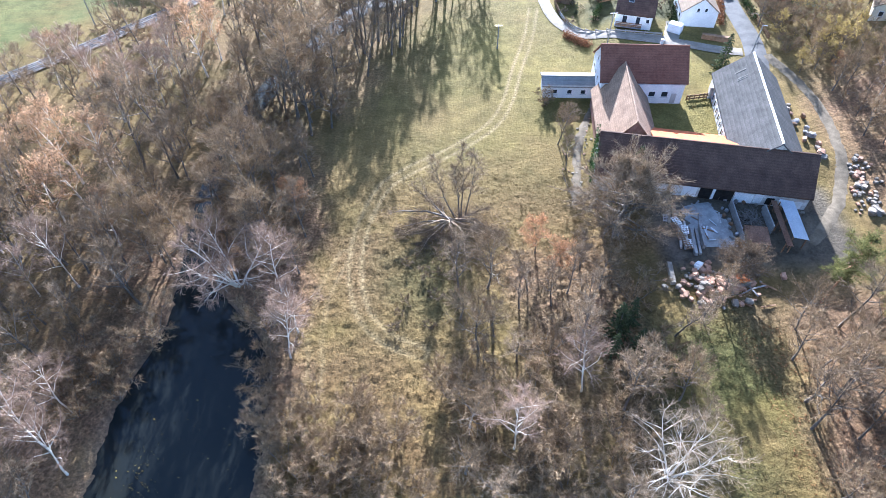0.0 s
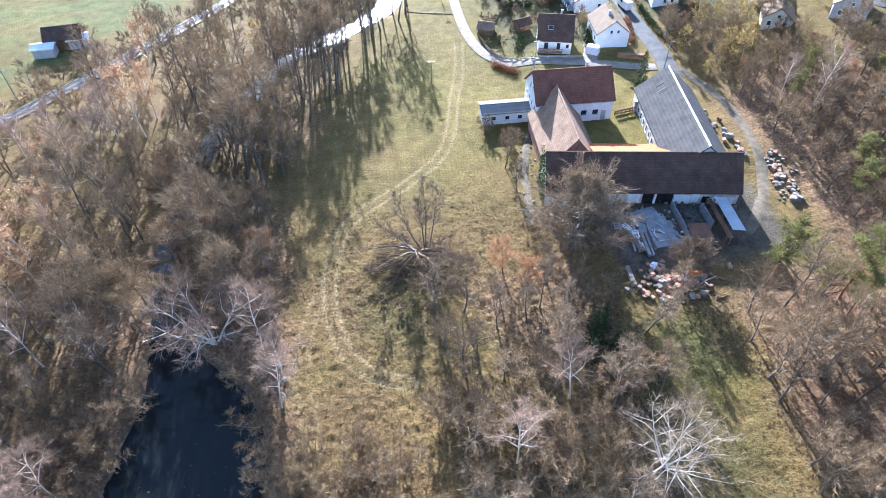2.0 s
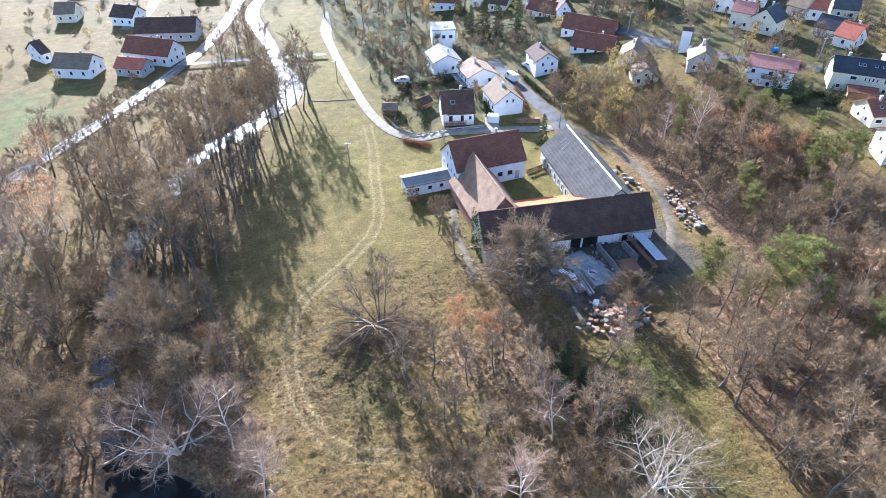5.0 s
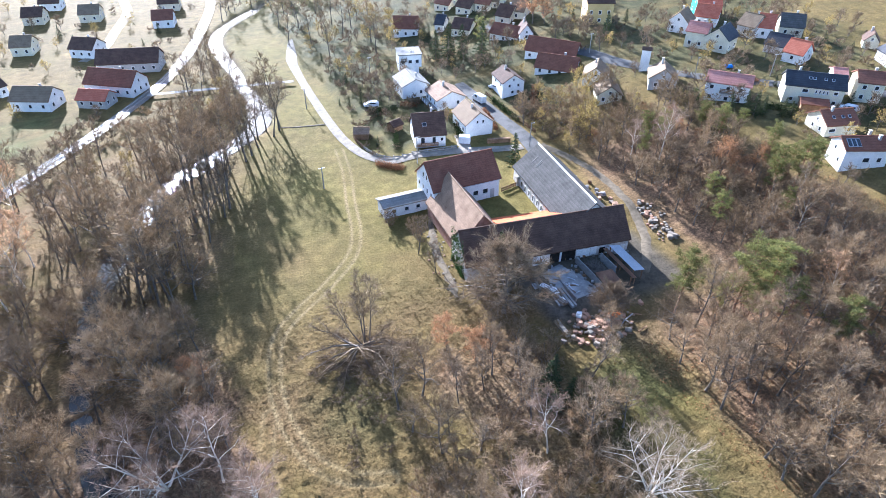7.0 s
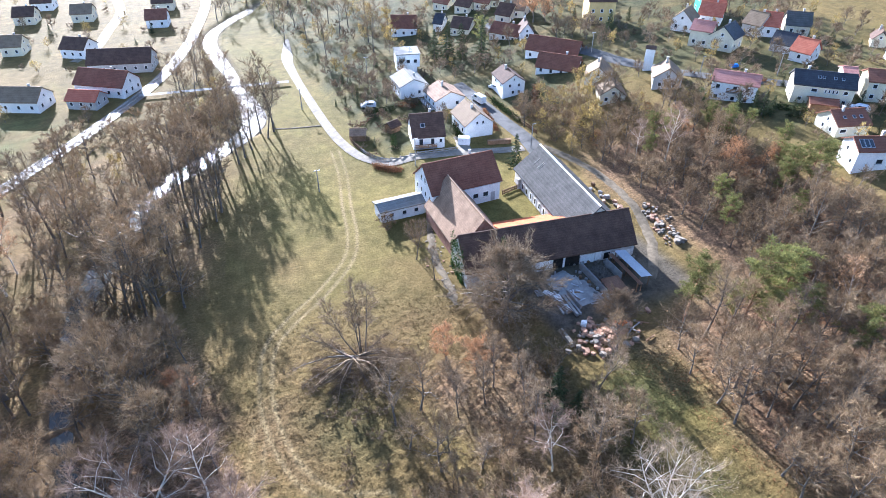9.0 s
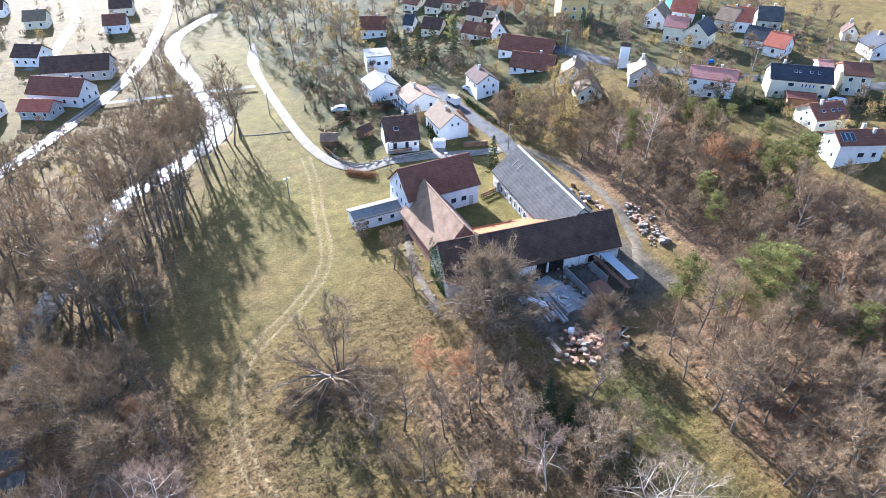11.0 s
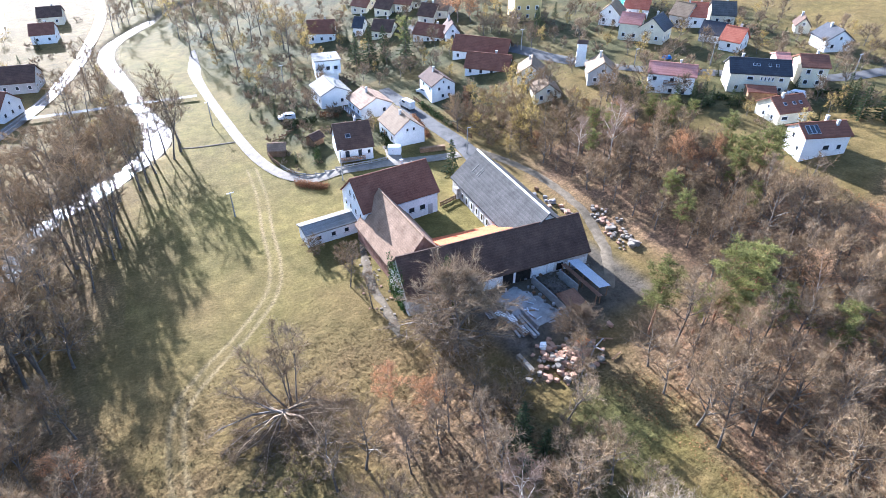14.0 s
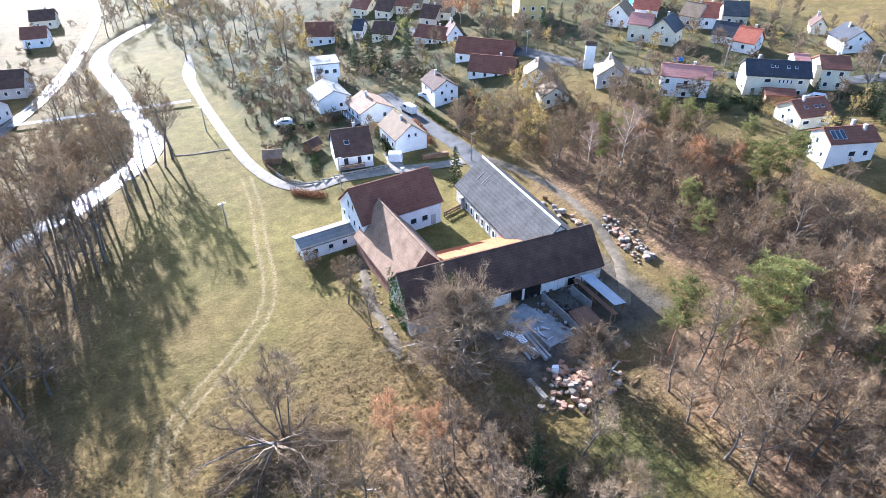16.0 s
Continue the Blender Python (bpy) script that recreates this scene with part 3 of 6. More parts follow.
house("house", 96.6, 151.8, -53, 15.8, 6.6, 3.1, 6.2, WHITE, RED_TILE, "long white farm building with a red-brown roof", windows="auto", base=6.8, group="village houses")
house("house", 95.4, 129.1, 47, 7.8, 6.6, 2.9, 5.3, WHITE, TAN_TILE, "white house with a tan roof and a loggia", windows="auto", base=7.5, chimneys=[(1.1, 0.5, 6.2)], group="village houses")
house("house", 91.9, 119.6, 60, 7.8, 6.4, 2.7, 4.9, CREAM, TAN_TILE, "cream house with a brown roof among trees", windows="auto", base=6.5, chimneys=[(1.1, 0.5, 6.4)], group="village houses")
house("house", 104.5, 113.6, 50, 7.4, 6.9, 3.2, 5.7, GREY_WALL, TAN_TILE, "grey house with a tan gabled roof", windows="auto", base=10.2, chimneys=[(1.1, 0.5, 7.1)], group="village houses")
h = house("house", 110.9, 97.9, -52, 10.1, 6.6, 4.7, 6.2, WHITE, PINK_TILE, "white two-storey house with a faded red roof and balcony", windows=[("front", a, z, 1.0, 1.1) for z in (0.5, 3.0) for a in (-3.6, 0.2, 3.0)] + [("left", a, 3.0, 0.8, 1.0) for a in (-1.5, 1.5)], base=11.4, chimneys=[(1.5, 0.5, 7.1)], group="village houses")
balcony(h, -1.6, 1.6, -3.3, 2.7, 1.1)
house("house", 122.7, 165.0, -26, 8.5, 9.0, 7.0, 9.8, OCHRE, DARK_TILE, "tall ochre villa with a dark roof", windows="auto", base=12.1, chimneys=[(1.3, 0.5, 10.7)], group="village houses")
house("house", 157.9, 151.4, -29, 7.6, 7.4, 3.9, 7.0, TURQUOISE, BRIGHT_TILE, "turquoise house with a red roof", windows="auto", base=13.5, chimneys=[(1.1, 0.5, 7.9)], group="village houses")
house("house", 139.2, 143.3, 29, 7.4, 6.0, 3.5, 6.2, WHITE, TAN_TILE, "white house with a tan roof", windows="auto", base=12.8, chimneys=[(1.1, 0.5, 7.1)], group="village houses")
house("house", 150.7, 143.7, -54, 7.0, 7.4, 3.1, 5.9, WHITE, BRIGHT_TILE, "white house with an orange-red roof", windows="auto", base=13.2, chimneys=[(1.0, 0.5, 6.8)], group="village houses")
house("house", 132.9, 130.0, -59, 5.7, 6.6, 4.7, 6.6, CREAM, PINK_TILE, "pale house with a faded red roof", windows="auto", base=12.5, chimneys=[(0.9, 0.5, 7.5)], group="village houses")
house("house", 136.1, 124.1, 21, 7.4, 6.8, 3.9, 6.6, CREAM, BLACK_TILE, "pale yellow house with an anthracite roof", windows="auto", base=12.7, chimneys=[(1.1, 0.5, 7.5)], group="village houses")
house("house", 153.4, 128.4, -77, 5.4, 7.4, 3.4, 6.2, GREY_WALL, TAN_TILE, "grey house with a brown roof and dormers", windows="auto", base=13.4, chimneys=[(0.8, 0.5, 7.1)], group="village houses")
house("house", 156.3, 126.3, -51, 5.1, 7.4, 3.3, 6.2, WHITE, BRIGHT_TILE, "white house with a bright red roof", windows="auto", base=13.5, chimneys=[(0.8, 0.5, 7.1)], group="village houses")
house("house", 146.4, 106.2, -76, 5.2, 6.6, 2.8, 5.5, WHITE, BRIGHT_TILE, "white bungalow with a bright red roof", windows="auto", base=13.1, chimneys=[(0.8, 0.5, 6.4)], group="village houses")
house("house", 148.6, 114.2, -68, 5.9, 6.6, 2.3, 4.7, GREY_WALL, BLACK_TILE, "grey outbuilding with an anthracite roof", windows="auto", base=13.2, group="village houses")
house("house", 163.7, 122.9, -44, 6.5, 7.4, 3.1, 5.9, CREAM, GREY_SLATE, "cream house with a grey roof", windows="auto", base=13.8, chimneys=[(1.0, 0.5, 6.8)], group="village houses")
h = house("house", 126.6, 86.7, -45, 12.8, 7.3, 4.3, 6.4, CREAM, BLACK_TILE, "long cream apartment house with an anthracite roof", windows=[("front", a, 2.8, ww, 0.9) for a, ww in ((-2.0, 1.4), (0.4, 0.5), (1.2, 0.5), (2.0, 0.5), (2.8, 0.5), (4.6, 1.0))] + [("front", a, 0.5, 0.9, 1.0) for a in (-4.5, -2.0, 0.4, 2.6, 4.8)] + [("left", 0, 2.8, 0.9, 1.0), ("left", -1.8, 0.6, 0.9, 1.0)], base=12.4, chimneys=[(-3.6, 0.9, 7.3)], group="village houses")
for a in (-1.3, -0.4, 2.0, 3.6):
    skylight(h, a, -1, 0.45, 7.3, 4.3, 6.4, 0.65, 0.8)
house("house", 138.6, 81.0, -44, 5.6, 7.4, 4.7, 6.3, CREAM, RED_TILE, "cream two-storey house with a dark red roof", windows=[("front", a, z, 1.0, 1.1) for z in (0.7, 3.1) for a in (-1.4, 1.2)], base=12.9, chimneys=[(0.9, 0.5, 7.2)], group="village houses")
house("house", 133.4, 85.6, -44, 2.6, 6.2, 5.6, 6.6, WHITE, PINK_TILE, "narrow white stair house with a flat red roof", base=12.7, group="village houses")
h = house("house", 116.4, 73.3, -18, 7.4, 6.9, 2.6, 4.6, CREAM, RED_TILE, "cream house with a dark red roof and skylights", windows=[("left", -1.6, 0.6, 0.8, 1.0), ("left", 0.9, 0.6, 0.8, 1.0), ("left", 0, 2.4, 0.7, 0.8), ("front", -2.2, 0.9, 1.6, 0.9), ("front", 1.8, 0.9, 1.0, 0.9)], base=12.0, chimneys=[(-1.4, -0.4, 5.6)], group="village houses")
for a in (-1.6, 0.6, 2.2):
    skylight(h, a, -1, 0.55, 6.9, 2.6, 4.6, 0.7, 0.8)
h = house("house", 107.6, 61.0, -26, 9.0, 5.6, 4.0, 5.5, WHITE, RED_TILE, "white villa with a dark red roof and roof glazing", windows=[("left", -1.4, 0.8, 0.8, 1.0), ("left", 0.6, 2.6, 0.8, 1.0), ("front", 0.2, 1.2, 1.4, 1.1), ("front", 2.8, 1.2, 1.0, 1.1)], base=11.7, chimneys=[(1.2, 0.6, 6.6), (2.6, -0.8, 6.2)], group="village houses")
for a in (-3.6, -2.7, -1.8):
    skylight(h, a, -1, 0.55, 5.6, 4.0, 5.5, 0.8, 2.0)
house("house", 173.4, 103.3, 36, 5.7, 3.8, 2.2, 4.3, CREAM, DARK_TILE, "small cream house with a dark roof", windows="auto", base=14.2, chimneys=[(0.9, 0.5, 5.2)], group="village houses")
house("house", 166.0, 90.8, 59, 7.4, 7.1, 3.1, 5.5, WHITE, BLACK_TILE, "white house with a dark roof at the field edge", windows="auto", base=13.8, chimneys=[(1.1, 0.5, 6.4)], group="village houses")
house("house", 72.8, 210.4, -28, 8.8, 8.0, 3.4, 6.5, WHITE, RED_TILE, "white house with a brown roof", windows="auto", base=2.0, chimneys=[(1.3, 0.5, 7.4)], group="village houses")
house("house", 94.5, 174.8, -60, 10.3, 6.6, 2.7, 5.1, WHITE, RED_TILE, "long white house with a brown roof", windows="auto", base=6.7, chimneys=[(1.5, 0.5, 6.0)], group="village houses")
house("house", 97.8, 169.6, 64, 7.4, 4.4, 2.5, 5.3, WHITE, DARK_TILE, "white house with a brown gabled roof", windows="auto", base=8.5, chimneys=[(1.1, 0.5, 6.2)], group="village houses")
house("house", 83.5, 202.8, -44, 3.1, 6.6, 3.1, 5.5, WHITE, BLACK_TILE, "white house with a dark roof", windows="auto", base=4.1, chimneys=[(0.5, 0.5, 6.4)], group="village houses")
house("house", 87.4, 192.8, -49, 6.6, 7.4, 3.1, 5.6, CREAM, DARK_TILE, "cream house with a dark roof", windows="auto", base=4.7, chimneys=[(1.0, 0.5, 6.5)], group="village houses")
house("house", 93.4, 218.0, -63, 6.6, 7.4, 3.1, 5.9, CREAM, RED_TILE, "distant pale house with a tiled roof", windows="auto", base=6.6, chimneys=[(1.0, 0.5, 6.8)], group="village houses")
house("house", 96.5, 206.7, -62, 6.2, 7.4, 3.1, 5.9, CREAM, DARK_TILE, "distant pale house with a tiled roof", windows="auto", base=7.7, chimneys=[(0.9, 0.5, 6.8)], group="village houses")
house("house", 101.7, 202.0, -59, 5.9, 7.4, 3.1, 5.9, CREAM, RED_TILE, "distant pale house with a tiled roof", windows="auto", base=9.4, chimneys=[(0.9, 0.5, 6.8)], group="village houses")
house("house", 100.6, 185.6, -59, 5.4, 7.4, 3.1, 5.9, CREAM, DARK_TILE, "distant pale house with a tiled roof", windows="auto", base=9.1, chimneys=[(0.8, 0.5, 6.8)], group="village houses")
house("house", 105.4, 185.0, -54, 5.2, 7.4, 3.1, 5.9, CREAM, TAN_TILE, "distant pale house with a tiled roof", windows="auto", base=10.5, chimneys=[(0.8, 0.5, 6.8)], group="village houses")
house("house", 105.0, 201.3, -55, 5.6, 7.4, 3.1, 5.9, CREAM, TAN_TILE, "distant pale house with a tiled roof", windows="auto", base=10.3, chimneys=[(0.8, 0.5, 6.8)], group="village houses")
house("house", -26.4, 202.6, -37, 15.5, 8.6, 3.4, 6.6, WHITE, RED_TILE, "long white house with a brown roof beyond the railway", windows="auto", base=0.0, chimneys=[(2.5, 0.5, 7.5)], group="village houses")
house("house", -21.0, 222.0, -18, 19.0, 9.0, 3.2, 6.4, GREY_WALL, DARK_TILE, "long grey barn with a brown roof", windows="auto", base=0.0, group="village houses")
house("house", -47.4, 199.6, -28, 11.0, 8.0, 3.2, 5.8, WHITE, TAN_TILE, "white house with a grey-brown roof", windows="auto", base=0.0, chimneys=[(2.0, 0.5, 6.6)], group="village houses")
house("house", -33.4, 243.3, -34, 8.5, 8.0, 3.2, 5.8, WHITE, DARK_TILE, "white house with a dark roof", windows="auto", base=0.0, chimneys=[(1.3, 0.5, 6.6)], group="village houses")
house("house", -32.3, 193.6, -32, 8.5, 6.0, 2.6, 4.4, GREY_WALL, BRIGHT_TILE, "low shed with a reddish roof", windows="auto", base=0.0, group="village houses")
house("house", -59.0, 215.4, 34, 2.5, 8.0, 3.2, 5.8, WHITE, DARK_TILE, "white house with a dark roof", windows="auto", base=0.0, chimneys=[(0.4, 0.5, 6.6)], group="village houses")
house("house", -51.2, 295.8, -14, 7.3, 8.0, 3.2, 5.8, CREAM, DARK_TILE, "distant white house with a tiled roof", windows="auto", base=0.0, chimneys=[(1.1, 0.5, 6.6)], group="village houses")
house("house", -45.7, 316.0, -13, 7.8, 8.0, 3.2, 5.8, WHITE, DARK_TILE, "distant white house with a tiled roof", windows="auto", base=0.0, chimneys=[(1.2, 0.5, 6.6)], group="village houses")
house("house", -31.1, 290.4, -14, 7.5, 8.0, 3.2, 5.8, CREAM, TAN_TILE, "distant white house with a tiled roof", windows="auto", base=0.0, chimneys=[(1.1, 0.5, 6.6)], group="village houses")
house("house", -5.6, 269.5, -14, 7.5, 8.0, 3.2, 5.8, WHITE, RED_TILE, "distant white house with a tiled roof", windows="auto", base=0.0, chimneys=[(1.1, 0.5, 6.6)], group="village houses")
house("house", -0.8, 294.3, -13, 8.1, 8.0, 3.2, 5.8, CREAM, DARK_TILE, "distant white house with a tiled roof", windows="auto", base=0.0, chimneys=[(1.2, 0.5, 6.6)], group="village houses")
house("house", -53.1, 255.4, -15, 6.5, 8.0, 3.2, 5.8, CREAM, TAN_TILE, "distant white house with a tiled roof", windows="auto", base=0.0, chimneys=[(1.0, 0.5, 6.6)], group="village houses")

# white transformer tower by the village road
tower = thing("transformer_tower", pose(106.3, 122.6, height(106.3, 122.6), 0, 0, -45), "slim white transformer tower with a dark cap", "tower")
bm = bmesh.new()
box(bm, -1.2, 1.2, -1.2, 1.2, -2, 5.6)
part("wall", bm, WHITE, tower)
bm = bmesh.new()
prism(bm, [(-1.4, 5.6), (1.4, 5.6), (0, 6.3)], -1.4, 1.4)
part("roof", bm, DARK_TILE, tower)
# flat-roofed block
block = thing("house", pose(58.5, 176, height(58.5, 176) - 0.3, 0, 0, -16), "pale flat-roofed cubic house with roof vents", "house", "village houses")
bm = bmesh.new()
box(bm, -3.6, 3.6, -3.6, 3.6, 2.4, 6.2)
box(bm, -3.3, 2.8, -3.2, 3.4, -1, 2.4)
part("wall", bm, WHITE, block)
bm = bmesh.new()
box(bm, -3.8, 3.8, -3.8, 3.8, 6.2, 6.5)
part("roof", bm, PALE_ROOF, block)
for k in range(4):
    for r in range(2):
        bm = bmesh.new()
        box(bm, 0.2 + 0.8 * r, 0.6 + 0.8 * r, -1.6 + 1.1 * k, -1.1 + 1.1 * k, 6.5, 6.85, 0.03)
        part("vent", bm, ZINC, block)
for k in range(3):
    window(block, pose(-2.2 + 2.2 * k, -3.6, 3.6), 1.2, 1.2)

strip("road_village", [(92, 190, 2.2), (97.5, 164, 2.2), (100.5, 152, 2.2), (103, 141, 2.2), (105, 130, 2.2), (111.5, 115.5, 2.2), (126, 99, 2.2), (143.5, 80, 2.2), (163, 72, 2.2), (200, 60, 2.2)], ASPHALT, 0.2, "grey village road along the hillside", "road")
strip("road_railway", [(-110, 84, 1.9), (-88, 107, 1.9), (-76, 119.5, 1.9), (-60, 138, 1.9), (-45, 157, 1.9), (-29, 179, 1.9), (-12.5, 206, 1.9), (0, 236, 1.9), (6, 256, 1.9), (15, 290, 1.9), (19, 320, 1.9), (30, 420, 1.9)], BALLAST, 0.35, "railway track bed of dark ballast", "railway")
RAIL = np.array([(-110, 84), (-88, 107), (-76, 119.5), (-60, 138), (-45, 157), (-29, 179), (-12.5, 206), (0, 236), (6, 256), (15, 290), (19, 320), (30, 420)], float)
d = np.gradient(RAIL, axis=0)
d /= np.linalg.norm(d, axis=1)[:, None]
for side in (-0.72, 0.72):
    strip("rail", [(x - dy * side, y + dx * side, 0.06) for (x, y), (dx, dy) in zip(RAIL, d)], STEEL, 0.58, "polished steel rail on the track bed", "rail")
strip("road_far", [(-14, 345, 2.0), (-18, 322, 2.0), (-18, 296, 2.0), (-24, 269, 2.0), (-29, 248, 1.8), (-36, 236, 1.6)], GRAVEL, 0.15, "pale lane between the houses beyond the railway", "road")
strip("path_river", [(22.6, 151.4, 0.45), (13.5, 153.7, 0.4), (10.4, 155.4, 0.35)], MUD, 0.14, "narrow trodden path from the lane to the river", "path", 0.3)
strip("path_crossing", [(-19, 193, 0.9), (-6, 190.5, 0.9), (10, 187.5, 0.9), (23, 185, 0.9)], CONCRETE, 0.9, "narrow concrete footbridge across the river", "footbridge", flat=0.0)


# ---- trees ----
def frame_of(d):
    d = d.normalized()
    a = d.cross(Vector((0.3, 0.5, 0.8))).normalized()
    return a, d.cross(a)


class Shape:
    """Collects tubes and slivers as plain lists."""

    def __init__(self):
        self.v, self.f = [], []

    def tube(self, pts, radii, sides):
        start = len(self.v)
        for i, (p, r) in enumerate(zip(pts, radii)):
            d = (pts[min(i + 1, len(pts) - 1)] - pts[max(i - 1, 0)])
            a, b = frame_of(d)
            for k in range(sides):
                t = 2 * math.pi * k / sides
                self.v.append(p + a * (r * math.cos(t)) + b * (r * math.sin(t)))
        for i in range(len(pts) - 1):
            for k in range(sides):
                p, q = start + i * sides + k, start + i * sides + (k + 1) % sides
                self.f.append((p, q, q + sides, p + sides))

    def sliver(self, p, q, w, rnd):
        a, b = frame_of(q - p)
        t = rnd.uniform(0, math.pi)
        side = a * math.cos(t) + b * math.sin(t)
        n = len(self.v)
        self.v += [p - side * (w / 2), p + side * (w / 2), q]
        self.f.append((n, n + 1, n + 2))

    def leaf(self, p, size, rnd):
        a = Vector((rnd.gauss(0, 1), rnd.gauss(0, 1), rnd.gauss(0, 1))).normalized()
        u, w = frame_of(a)
        n = len(self.v)
        self.v += [p, p + u * size, p + u * (size * 0.5) + w * (size * 0.9)]
        self.f.append((n, n + 1, n + 2))


def bent(rnd, p, d, length, n, wobble, up):
    pts = [p.copy()]
    d = d.normalized()
    for _ in range(n):
        d = (d + Vector((rnd.gauss(0, wobble), rnd.gauss(0, wobble), rnd.gauss(0, wobble) + up))).normalized()
        pts.append(pts[-1] + d * (length / n))
    return pts


def at_on(pts, f):
    f = min(max(f, 0), 0.999) * (len(pts) - 1)
    i = int(f)
    return pts[i].lerp(pts[i + 1], f - i), (pts[i + 1] - pts[i]).normalized()


def bare_tree(seed, h, spread, stems=1, limbs=9, branches=6, twigs=14, twig_len=1.0, twig_w=0.06, thick=0.6, r0=0.2, from_f=0.3, rise=0.6, up=0.1, lean=0.1, leaves=0, leaf=0.16, bushy=0.0):
    rnd = random.Random(seed)
    wood, fine, foliage = Shape(), Shape(), Shape()
    for s in range(stems):
        az = 2 * math.pi * (s + rnd.random() * 0.6) / stems
        tilt = lean + (0.28 if stems > 1 else 0) * rnd.uniform(0.6, 1.3) + bushy * rnd.uniform(0.2, 1)
        d = Vector((math.cos(az) * tilt, math.sin(az) * tilt, 1))
        hh = h * rnd.uniform(0.8, 1.0) if stems > 1 else h
        trunk = bent(rnd, Vector((math.cos(az), math.sin(az), 0)) * (0.15 * (stems > 1)) + Vector((0, 0, -0.4)), d, hh * 0.97, 7, 0.06, 0.02)
        r = r0 / math.sqrt(stems)
        wood.tube(trunk, [r * (1.25 if i == 0 else (1 - i / 7.6)) for i in range(8)], 5 if h > 6 else 3)
        turn = rnd.random() * 6.28
        n_l = max(3, limbs // stems) if stems > 1 else limbs
        for k in range(n_l):
            f = from_f + (0.97 - from_f) * ((k + rnd.random() * 0.7) / n_l)
            p, td = at_on(trunk, f)
            turn += 2.4 + rnd.gauss(0, 0.3)
            shape = math.sin(math.pi * min(1, 0.25 + 0.75 * (f - from_f) / (1 - from_f)) ** 0.9) * 0.8 + 0.25
            ll = spread * shape * rnd.uniform(0.8, 1.15) * (0.75 if stems > 1 else 1)
            a, b = frame_of(td)
            ld = (a * math.cos(turn) + b * math.sin(turn)) + td * (rise + 0.6 * max(0, f - 0.6))
            limb = bent(rnd, p, ld, ll, 3, 0.2, up)
            lr = max(0.03, r * (1 - f) * thick + 0.02)
            if h > 3:
                wood.tube(limb, [lr, lr * 0.75, lr * 0.45, 0.015], 3)
            else:
                wood.sliver(limb[0], limb[-1], 0.05, rnd)
            for j in range(branches):
                g = 0.22 + 0.78 * (j + rnd.random()) / branches
                q, qd = at_on(limb, g)
                bd = qd * 0.8 + Vector((rnd.gauss(0, 0.7), rnd.gauss(0, 0.7), rnd.gauss(0.12, 0.5)))
                bl = ll * 0.52 * rnd.uniform(0.6, 1.15) * (1.15 - 0.5 * g)
                br = bent(rnd, q, bd, bl, 2, 0.2, up * 0.8)
                rr = max(0.014, lr * 0.35)
                for p1, p2 in zip(br, br[1:]):
                    (wood if rr > 0.03 else fine).sliver(p1, p2 + (p2 - p1) * 0.3, rr * 1.8, rnd)
                    if rr > 0.03:
                        wood.sliver(p1, p2 + (p2 - p1) * 0.3, rr * 1.8, rnd)
                for t in range(twigs):
                    e = (t + rnd.random()) / twigs
                    c, cd = at_on(br, e)
                    w = cd * 0.95 + Vector((rnd.gauss(0, 0.55), rnd.gauss(0, 0.55), rnd.gauss(0.18, 0.45)))
                    tip = c + w.normalized() * (twig_len * rnd.uniform(0.6, 1.6))
                    fine.sliver(c, tip, twig_w, rnd)
                    if t % 2 == 0:
                        m = c.lerp(tip, 0.45)
                        w2 = w.normalized() + Vector((rnd.gauss(0, 0.7), rnd.gauss(0, 0.7), rnd.gauss(0, 0.5)))
                        fine.sliver(m, m + w2.normalized() * twig_len * 0.7, twig_w * 0.8, rnd)
                    for _ in range(leaves if rnd.random() < 0.5 else leaves // 2):
                        o = Vector((rnd.gauss(0, 0.12), rnd.gauss(0, 0.12), rnd.gauss(0, 0.12)))
                        foliage.leaf(c.lerp(tip, rnd.random()) + o, leaf * rnd.uniform(0.6, 1.2), rnd)
    return wood, fine, foliage


def pine_tree(seed, h, spread, from_f=0.5):
    rnd = random.Random(seed)
    wood, needles = Shape(), Shape()
    trunk = bent(rnd, Vector((0, 0, -0.4)), Vector((rnd.gauss(0, 0.06), rnd.gauss(0, 0.06), 1)), h, 7, 0.04, 0.02)
    wood.tube(trunk, [0.2 * (1.2 if i == 0 else 1 - i / 8.5) for i in range(8)], 6)
    turn = rnd.random() * 6
    for k in range(26):
        f = from_f + (1 - from_f) * (k + rnd.random() * 1.6) / 27
        p, td = at_on(trunk, f)
        turn += 2.4
        ll = spread * (0.45 + 0.75 * math.sin(math.pi * (0.18 + 0.75 * (f - from_f) / (1 - from_f)))) * rnd.uniform(0.3, 1.2)
        limb = bent(rnd, p, Vector((math.cos(turn), math.sin(turn), 0.3)), ll, 4, 0.2, 0.08)
        wood.tube(limb, [0.06, 0.05, 0.04, 0.025, 0.01], 3)
        for c in range(5):
            q, _ = at_on(limb, 0.35 + 0.65 * (c + 0.5) / 5)
            q = q + Vector((rnd.gauss(0, 0.35), rnd.gauss(0, 0.35), rnd.gauss(0.15, 0.2)))
            for _ in range(58):
                d = Vector((rnd.gauss(0, 1), rnd.gauss(0, 1), rnd.gauss(0.45, 0.55))).normalized()
                s = q + Vector((d.x, d.y, d.z * 0.6)) * rnd.uniform(0.0, 0.6)
                needles.sliver(s, s + d * rnd.uniform(0.22, 0.45), 0.09, rnd)
    return wood, needles


